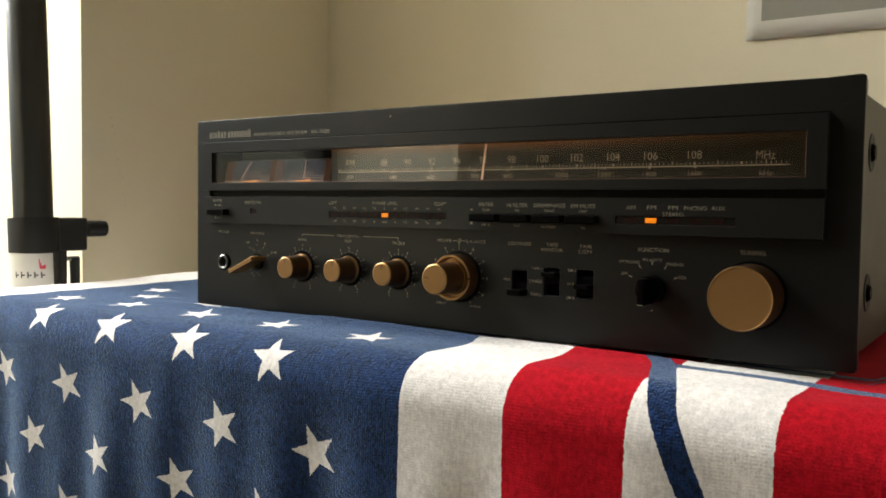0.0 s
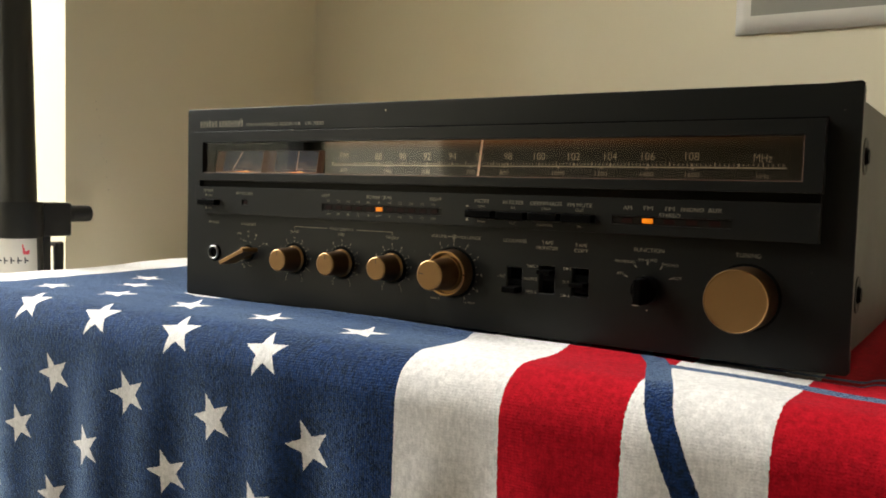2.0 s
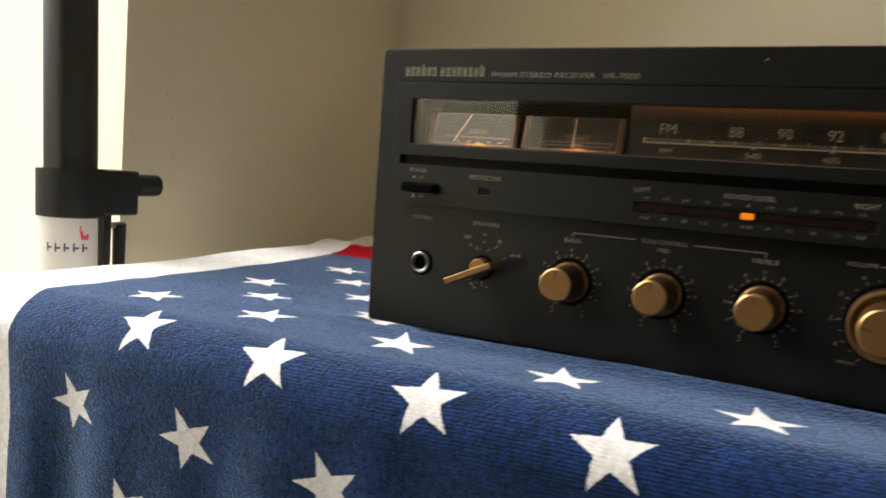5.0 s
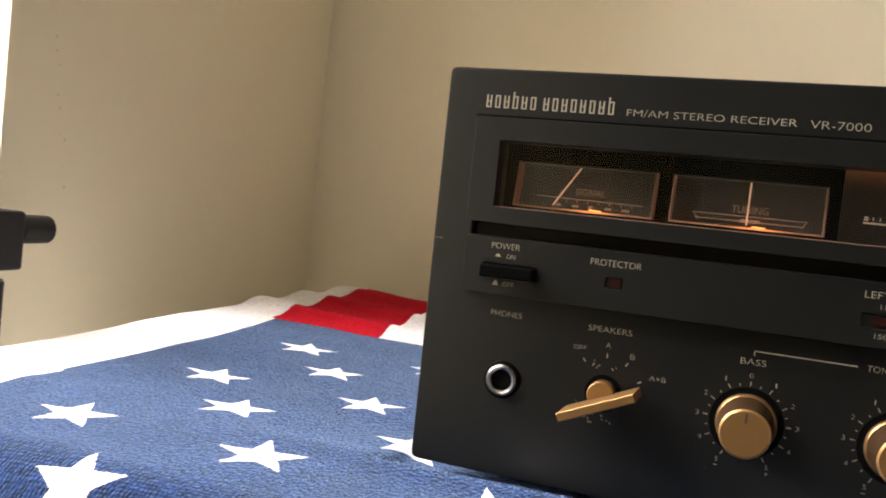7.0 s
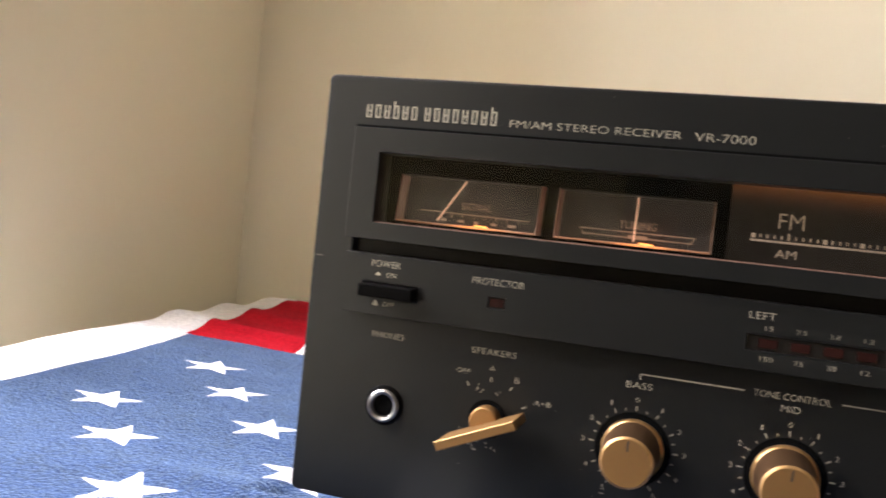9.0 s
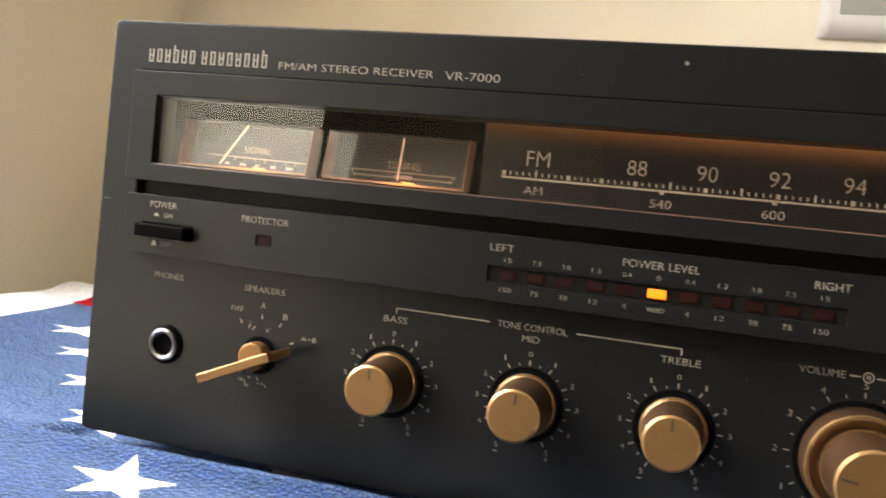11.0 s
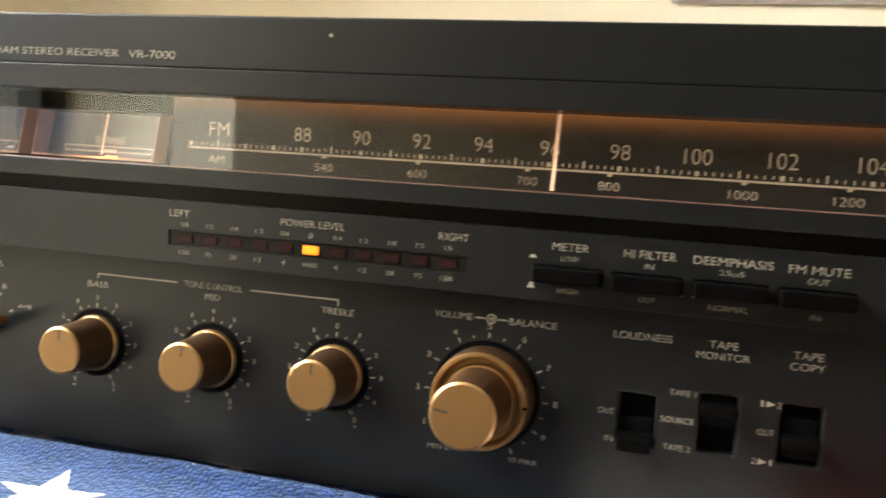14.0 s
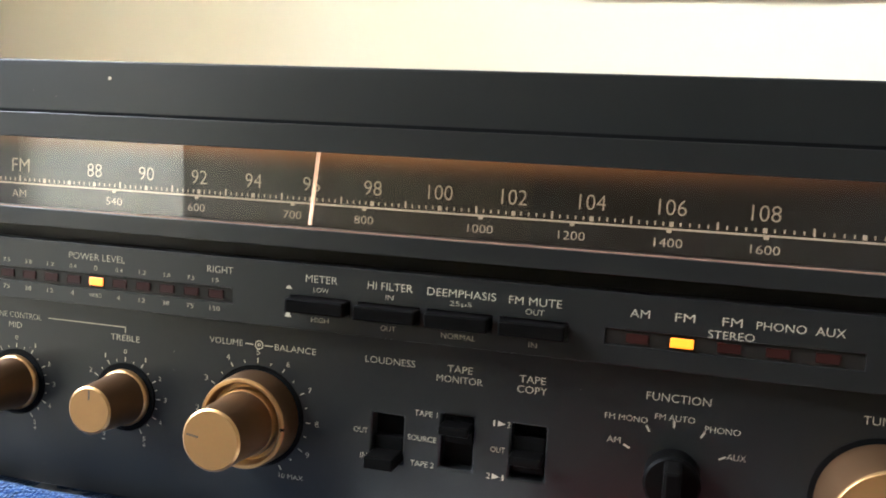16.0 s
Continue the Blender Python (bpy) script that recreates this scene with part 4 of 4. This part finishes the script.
for win, lamps, lit, w in ((LEDS_L, [-0.0842 + 0.00802 * i for i in range(11)], 5, 0.0048), (LEDS_R, [0.1145, 0.1254, 0.1365, 0.1478, 0.1590], 1, 0.0056)):
    part("lamp_window", box(win[0] + 0.0001, win[1] - 0.0001, -0.0035, -0.0002, win[2] + 0.0001, win[3] - 0.0001), M_SMOKE, strip, "dark smoked lamp window")
    for i, x in enumerate(lamps):
        zc = (win[2] + win[3]) / 2
        part("lamp", box(x - w / 2, x + w / 2, -0.0038 if i != lit else -0.0041, -0.0036, zc - 0.0012, zc + 0.0012, 0.0002, 1), M_LEDON if i == lit else M_LEDOFF, strip, "lit amber lamp" if i == lit else "unlit red lamp")
part("lamp_window", box(PROT[0] + 0.0001, PROT[1] - 0.0001, -0.0032, -0.0002, PROT[2] + 0.0001, PROT[3] - 0.0001), M_SMOKE, strip)
part("lamp", box(-0.1610, -0.1570, -0.0036, -0.0033, 0.8209, 0.8231), M_LEDOFF, strip, "unlit red lamp")

LY = SYF - 0.0002


def strip_text(text, x, z, w, h):
    lettering(text, x, z, w, h, LY, strip, M_PRINT)


for row in (("POWER", -0.1945, 0.8293, 0.0095, 0.0023), ("ON", -0.1925, 0.8261, 0.0030, 0.0016), ("OFF", -0.1925, 0.8172, 0.0038, 0.0016), ("PROTECTOR", -0.1590, 0.8280, 0.0156, 0.0023),
            ("LEFT", -0.0862, 0.8283, 0.0066, 0.0022), ("POWER LEVEL", -0.0438, 0.8283, 0.0195, 0.0023), ("RIGHT", -0.0026, 0.8282, 0.0083, 0.0023),
            ("METER", 0.0287, 0.8281, 0.0094, 0.0023), ("LOW", 0.0287, 0.8251, 0.0045, 0.0016), ("HIGH", 0.0287, 0.8167, 0.0052, 0.0016),
            ("HI FILTER", 0.0487, 0.8279, 0.0128, 0.0024), ("IN", 0.0487, 0.8250, 0.0022, 0.0016), ("OUT", 0.0487, 0.8165, 0.0042, 0.0016),
            ("DEEMPHASIS", 0.0686, 0.8278, 0.0187, 0.0024), ("25\u00b5S", 0.0686, 0.8250, 0.0060, 0.0018), ("NORMAL", 0.0684, 0.8163, 0.0094, 0.0017),
            ("FM MUTE", 0.0884, 0.8276, 0.0138, 0.0024), ("OUT", 0.0884, 0.8249, 0.0048, 0.0017), ("IN", 0.0884, 0.8163, 0.0022, 0.0016),
            ("AM", 0.1148, 0.8272, 0.0048, 0.0024), ("FM", 0.1257, 0.8272, 0.0047, 0.0024), ("FM", 0.1368, 0.8272, 0.0046, 0.0024), ("STEREO", 0.1368, 0.8239, 0.0108, 0.0022), ("PHONO", 0.1480, 0.8271, 0.0112, 0.0023), ("AUX", 0.1590, 0.8271, 0.0066, 0.0024)):
    strip_text(*row)
for i, (up, low) in enumerate((("15", "150"), ("7.5", "75"), ("3.8", "38"), ("1.2", "12"), ("0.4", "4"), ("0", "W/8\u03a9"), ("0.4", "4"), ("1.2", "12"), ("3.8", "38"), ("7.5", "75"), ("15", "150"))):
    x = -0.0842 + 0.00802 * i
    strip_text(up, x, 0.8251, 0.0010 * max(1.1, len(up.replace(".", ""))) + (0.0004 if "." in up else 0.0), 0.0014)
    strip_text(low, x, 0.8169, 0.0011 * max(1, len(low)), 0.0015)


def push_marks(x, z_up, z_low):
    """Little signs for a button that is out and one that is in."""
    bm = bmesh.new()
    for z, legs in ((z_up, False), (z_low, True)):
        bm.faces.new([bm.verts.new((x + dx, LY, z + dz)) for dx, dz in (((-0.0007, -0.0006), (0.0007, -0.0006), (0.0005, 0.0005), (-0.0005, 0.0005)) if legs else ((-0.0010, -0.0004), (0.0010, -0.0004), (0.0004, 0.0005), (-0.0004, 0.0005)))])
        if legs:
            stroke(x - 0.0010, z - 0.0008, x + 0.0010, z - 0.0008, 0.0004, LY, bm)
    part("push_sign", bm, M_PRINT, strip)


push_marks(-0.1968, 0.8261, 0.8175)
push_marks(0.0190, 0.8251, 0.8178)

# ---- lower panel ----
def face_text(text, x, z, w, h=0.0020, turn=0.0):
    lettering(text, x, z, w, h, TY, face, M_PRINT, turn)


for row in (("PHONES", -0.1930, 0.8072, 0.0105, 0.0021), ("SPEAKERS", -0.1590, 0.8070, 0.0137, 0.0021), ("OFF", -0.1678, 0.8003, 0.0042, 0.0016), ("A", -0.1590, 0.8022, 0.0016, 0.0016), ("B", -0.1512, 0.7998, 0.0015, 0.0017), ("A+B", -0.1430, 0.7942, 0.0050, 0.0017),
            ("BASS", -0.1162, 0.8040, 0.0072, 0.0021), ("TONE CONTROL", -0.0763, 0.8072, 0.0195, 0.0021), ("MID", -0.0763, 0.8040, 0.0048, 0.0021), ("TREBLE", -0.0363, 0.8040, 0.0101, 0.0021),
            ("VOLUME", -0.0022, 0.8068, 0.0108, 0.0021), ("BALANCE", 0.0198, 0.8067, 0.0128, 0.0021),
            ("LOUDNESS", 0.0485, 0.8066, 0.0145, 0.0022), ("TAPE", 0.0685, 0.8066, 0.0070, 0.0022), ("MONITOR", 0.0685, 0.8037, 0.0128, 0.0022), ("TAPE", 0.0884, 0.8062, 0.0070, 0.0022), ("COPY", 0.0884, 0.8034, 0.0080, 0.0022),
            ("OUT", 0.0408, 0.7862, 0.0042, 0.0018), ("IN", 0.0420, 0.7790, 0.0020, 0.0018), ("TAPE 1", 0.0596, 0.7932, 0.0066, 0.0018), ("SOURCE", 0.0588, 0.7861, 0.0082, 0.0018), ("TAPE 2", 0.0592, 0.7789, 0.0068, 0.0018),
            ("OUT", 0.0802, 0.7860, 0.0040, 0.0018),
            ("FUNCTION", 0.1258, 0.8058, 0.0158, 0.0024), ("FM MONO", 0.1132, 0.7993, 0.0108, 0.0018), ("FM AUTO", 0.1253, 0.8007, 0.0098, 0.0018), ("PHONO", 0.1370, 0.7990, 0.0085, 0.0018), ("AM", 0.1105, 0.7932, 0.0034, 0.0018), ("AUX", 0.1408, 0.7926, 0.0046, 0.0018),
            ("TUNING", 0.1746, 0.8062, 0.0118, 0.0024)):
    face_text(*row)
for x, z, a, b in ((0.0808, 0.7932, "1", "2"), (0.0800, 0.7785, "2", "1")):
    face_text(a, x - 0.0020, z, 0.0010 if a == "2" else 0.0005, 0.0016)
    face_text(b, x + 0.0020, z, 0.0010 if b == "2" else 0.0005, 0.0016)
    bm = bmesh.new()
    bm.faces.new([bm.verts.new((x + dx, TY, z + dz)) for dx, dz in ((-0.0010, -0.0008), (0.0011, 0.0), (-0.0010, 0.0008))])
    part("arrow_sign", bm, M_PRINT, face)

for pts in (((-0.1162, 0.8058), (-0.1162, 0.8073), (-0.0885, 0.8073)), ((-0.0640, 0.8073), (-0.0363, 0.8073), (-0.0363, 0.8056)), ((0.0040, 0.8068), (0.0066, 0.8068)), ((0.0102, 0.8068), (0.0128, 0.8068))):
    bm = bmesh.new()
    for a, b in zip(pts, pts[1:]):
        stroke(*a, *b, 0.00035, TY, bm)
    part("printed_line", bm, M_PRINT, face)
bm = bmesh.new()
for r in (0.0012, 0.0004):
    pts = [(0.0084 + r * math.cos(2 * math.pi * i / 20), 0.8068 + r * math.sin(2 * math.pi * i / 20)) for i in range(21)]
    for a, b in zip(pts, pts[1:]):
        stroke(*a, *b, 0.00035, TY, bm)
part("ring_sign", bm, M_PRINT, face)


def dial_ticks(x, z, r0, r1, angles, w=0.00035):
    for a in angles:
        c, s = math.sin(radians(a)), math.cos(radians(a))
        mark(x + r0 * c, z + r0 * s, x + r1 * c, z + r1 * s, w, TY, face, M_PRINT)


def pointer_line(parent, x, z, y, r0, r1, angle, w=0.0006):
    bm = bmesh.new()
    c, s = math.sin(radians(angle)), math.cos(radians(angle))
    stroke(x + r0 * c, z + r0 * s, x + r1 * c, z + r1 * s, w, y, bm)
    part("pointer", bm, M_ENGRAVE, parent, "dark engraved pointer line")


def gold_knob(name, x, z, r, flange, length, turn, label):
    """A turned knob: bronze sides, a paler rim at the foot and a flat champagne cap."""
    k = part(name, lathe([(r + 0.0011, 0.0022), (r + 0.0005, 0.0080), (r, length - 0.0007)], x, z), M_GOLDTURN, receiver, label, smooth=True)
    part("rim", lathe([(0.0, 0.0005), (flange, 0.0005), (flange, 0.0014), (flange - 0.0004, 0.0021), (r + 0.0009, 0.0024)], x, z), M_RIMGLINT, k, "pale gold rim", smooth=True)
    cap = part("cap", lathe([(r - 0.0005, length - 0.0001), (r - 0.0006, length), (0.0, length)], x, z), M_GOLD, k, "flat champagne gold cap", smooth=True)
    part("chamfer", lathe([(r, length - 0.0007), (r + 0.00004, length - 0.0005), (r - 0.0005, length - 0.0001)], x, z), M_RIMGLINT, cap, "turned edge with highlight in its colour", smooth=True)
    pointer_line(k, x, z, -length - 0.0001, r * 0.45, r * 0.85, turn)
    return k


KZ = 0.7858
for x, turn in ((-0.1162, 0), (-0.0758, 4), (-0.0361, 0)):
    part("knob_well", lathe([(0.0105, 0.0), (0.0105, 0.0003), (0.0, 0.0003)], x, KZ), M_MATT, face, "black well round the knob")
    gold_knob("tone_knob", x, KZ, 0.0070, 0.0087, 0.0167, turn, "gold tone knob")
    dial_ticks(x, KZ, 0.0110, 0.0124, [0, 30, -30, 60, -60, 87, -87, 117, -117, 150, -150])
    dial_ticks(x, KZ, 0.0110, 0.0117, [15, -15, 45, -45, 73, -73, 102, -102, 133, -133], 0.0003)
    for a, t in ((0, "0"), (30, "1"), (-30, "1"), (60, "2"), (-60, "2"), (87, "3"), (-87, "3"), (117, "4"), (-117, "4"), (150, "5"), (-150, "5")):
        face_text(t, x + 0.0141 * math.sin(radians(a)), KZ + 0.0141 * math.cos(radians(a)), 0.0010 if t != "1" else 0.00038, 0.0014)
    face_text("+", x + 0.0072, KZ - 0.0141, 0.0012, 0.0012)
    face_text("-", x - 0.0072, KZ - 0.0141, 0.0012, 0.0003)

# volume, with the balance ring round its foot
VX = 0.0082
part("knob_well", lathe([(0.0150, 0.0), (0.0150, 0.0003), (0.0, 0.0003)], VX, KZ), M_MATT, face)
ring = part("balance_ring", lathe([(0.0136, 0.0006), (0.0134, 0.0050), (0.0131, 0.0086)], VX, KZ, seg=72), M_GOLDTURN, receiver, "gold balance ring", smooth=True)
part("rim", lathe([(0.0131, 0.0086), (0.0128, 0.0092), (0.0120, 0.0092), (0.0115, 0.0086), (0.0112, 0.0056), (0.0, 0.0056)], VX, KZ, seg=72), M_RIMGLINT, ring, smooth=True)
part("notch", box(VX + 0.0121, VX + 0.0132, -0.0094, -0.0088, KZ - 0.0004, KZ + 0.0004), M_MATT, ring)
vol = part("volume_knob", lathe([(0.0093, 0.0083), (0.0089, 0.0150), (0.0085, 0.0247)], VX, KZ, seg=72), M_GOLDTURN, receiver, "large gold volume knob", smooth=True)
part("rim", lathe([(0.0099, 0.0057), (0.0099, 0.0078), (0.0096, 0.0084), (0.0090, 0.0085)], VX, KZ, seg=72), M_RIMGLINT, vol, smooth=True)
cap = part("cap", lathe([(0.0080, 0.0253), (0.0079, 0.0254), (0.0, 0.0254)], VX, KZ, seg=72), M_GOLD, vol, "flat champagne gold cap", smooth=True)
part("chamfer", lathe([(0.0085, 0.0247), (0.00854, 0.0249), (0.0080, 0.0253)], VX, KZ, seg=72), M_RIMGLINT, cap, "turned edge with highlight in its colour", smooth=True)
pointer_line(vol, VX, KZ, -0.0255, 0.0036, 0.0072, -82, 0.0006)
dial_ticks(VX, KZ, 0.0158, 0.0172, [-150 + 30 * i for i in range(11)])
dial_ticks(VX, KZ, 0.0158, 0.0166, [-135 + 30 * i for i in range(10)], 0.0003)
for i in range(1, 10):
    a = radians(-150 + 30 * i)
    face_text(str(i), VX + 0.0192 * math.sin(a), KZ + 0.0189 * math.cos(a), 0.0011 if i != 1 else 0.00042, 0.0016)
face_text("MIN 0", VX - 0.0122, KZ - 0.0160, 0.0062, 0.0016)
face_text("10 MAX", VX + 0.0118, KZ - 0.0166, 0.0076, 0.0016)

# tuning knob
TX = 0.1744
part("knob_well", lathe([(0.0165, 0.0), (0.0165, 0.0003), (0.0, 0.0003)], TX, KZ), M_MATT, face)
tk = part("tuning_knob", lathe([(0.0152, 0.0008), (0.0151, 0.0180), (0.0149, 0.0190)], TX, KZ, seg=96), M_GOLDTURN, receiver, "big gold tuning knob", smooth=True)
cap = part("cap", lathe([(0.0143, 0.0198), (0.0142, 0.0197), (0.0, 0.0197)], TX, KZ, seg=96), M_GOLD, tk, "flat champagne gold cap", smooth=True)
part("chamfer", lathe([(0.0149, 0.0190), (0.0149, 0.0194), (0.0146, 0.0199), (0.0143, 0.0198)], TX, KZ, seg=96), M_RIMGLINT, cap, "turned edge with highlight in its colour", smooth=True)

# function selector
FX = 0.1257
fk = part("function_knob", lathe([(0.0, 0.0002), (0.0070, 0.0002), (0.0070, 0.0070), (0.0064, 0.0078), (0.0, 0.0080)], FX, KZ), M_BLACK, receiver, "glossy black selector knob", smooth=True)
part("grip", box(FX - 0.0022, FX + 0.0022, -0.0165, -0.0070, KZ - 0.0070, KZ + 0.0062, 0.0009), M_BLACK, fk)
bm = bmesh.new()
stroke(FX - 0.0016, KZ - 0.0066, FX + 0.0014, KZ - 0.0068, 0.0004, -0.0167, bm)
part("pointer", bm, M_PRINT, fk)
dial_ticks(FX, KZ, 0.0124, 0.0142, [-63, -31, -2, 30, 62], 0.0005)
dial_ticks(FX, KZ, 0.0105, 0.0110, [180], 0.0009)

# speaker selector: a flat lever on a round foot
SX, SZ = -0.1590, 0.7870
part("knob_well", lathe([(0.0058, 0.0), (0.0058, 0.0003), (0.0, 0.0003)], SX, SZ), M_MATT, face)
sk = part("speaker_selector", lathe([(0.0, 0.0005), (0.0043, 0.0005), (0.0043, 0.0048), (0.0039, 0.0052), (0.0, 0.0052)], SX, SZ), M_GOLD, receiver, "gold lever switch for the speakers", smooth=True)
bm = box(-0.0121, 0.0121, -0.0167, -0.0030, -0.0026, 0.0, 0.00025)
bmesh.ops.transform(bm, matrix=Matrix.Translation((SX + 0.0003, 0, SZ - 0.0004)) @ Matrix.Rotation(radians(-24.0), 4, "Y"), verts=bm.verts)
lever = part("lever", bm, M_GOLD, sk)
# Thin pale rod added as the highlight along the lever's front edge.
bm = tube((-0.0120, -0.0165, -0.0002), (0.0120, -0.0165, -0.0002), 0.00032, seg=12)
bmesh.ops.transform(bm, matrix=Matrix.Translation((SX + 0.0003, 0, SZ - 0.0004)) @ Matrix.Rotation(radians(-24.0), 4, "Y"), verts=bm.verts)
part("edge", bm, M_RIMGLINT, lever, "front edge with painted highlight", smooth=True)
dial_ticks(SX, SZ, 0.0112, 0.0126, [-36, 0, 32, 64], 0.0004)
bm = bmesh.new()
random.seed(11)
for i in range(26):
    a = radians(random.choice((random.uniform(-30, 40), random.uniform(195, 245), random.uniform(200, 240), random.uniform(160, 185))))
    r = random.uniform(0.0075, 0.0105)
    x, z = SX + r * math.sin(a), SZ + r * math.cos(a)
    stroke(x, z, x + random.uniform(-0.0006, 0.0006), z + random.uniform(0.0003, 0.0009), random.uniform(0.0002, 0.0004), TY, bm)
part("scratches", bm, M_PRINT, face, "pale scratches round the lever")

# headphone socket
jack = part("headphone_socket", lathe([(0.0062, 0.0), (0.0062, 0.0006), (0.0053, 0.0012), (0.0050, 0.0012)], -0.1920, 0.7857), M_BLACK, receiver, "headphone socket with a nickel ring", smooth=True)
part("ring", lathe([(0.0050, 0.0006), (0.0050, 0.0018), (0.0044, 0.0022), (0.0036, 0.0018), (0.0034, 0.0004)], -0.1920, 0.7857), M_CHROME, jack, "worn nickel ring", smooth=True)
part("hole", lathe([(0.0035, 0.0005), (0.0, 0.0005)], -0.1920, 0.7857), M_MATT, jack)

# three slide switches
for (x0, x1, z0, z1), zl, down in zip(SLOTS, (0.7800, 0.7905, 0.7850), (True, False, False)):
    sw = part("slide_switch", box(x0 - 0.0001, x1 + 0.0001, 0.0045, 0.0060, z0 - 0.0001, z1 + 0.0001), M_MATT, face, "black slide switch in a sunken slot")
    part("lever", box(x0 + 0.0004, x1 - 0.0004, -0.0072 if down else -0.0050, 0.0046, zl - (0.0022 if down else 0.0012), zl + 0.0012, 0.0005), M_BLACK, sw)
    part("slider", box(x0 + 0.0003, x1 - 0.0003, 0.0015, 0.0046, max(z0 + 0.0003, zl - 0.0050), min(z1 - 0.0003, zl + 0.0050), 0.0004), M_MATT, sw)

# specks of dust on the front
bm = bmesh.new()
random.seed(31)
for i in range(24):
    x, z = random.uniform(-0.215, 0.215), random.uniform(0.760, 0.812) if i % 3 else random.uniform(0.873, 0.885)
    stroke(x, z, x + random.uniform(-0.0004, 0.0004), z + random.uniform(0.0001, 0.0004), random.uniform(0.00006, 0.00013), TY, bm)
tagged(part("dust", bm, M_NICK, face), "pale specks of dust and tiny scratches", kind="stuff")
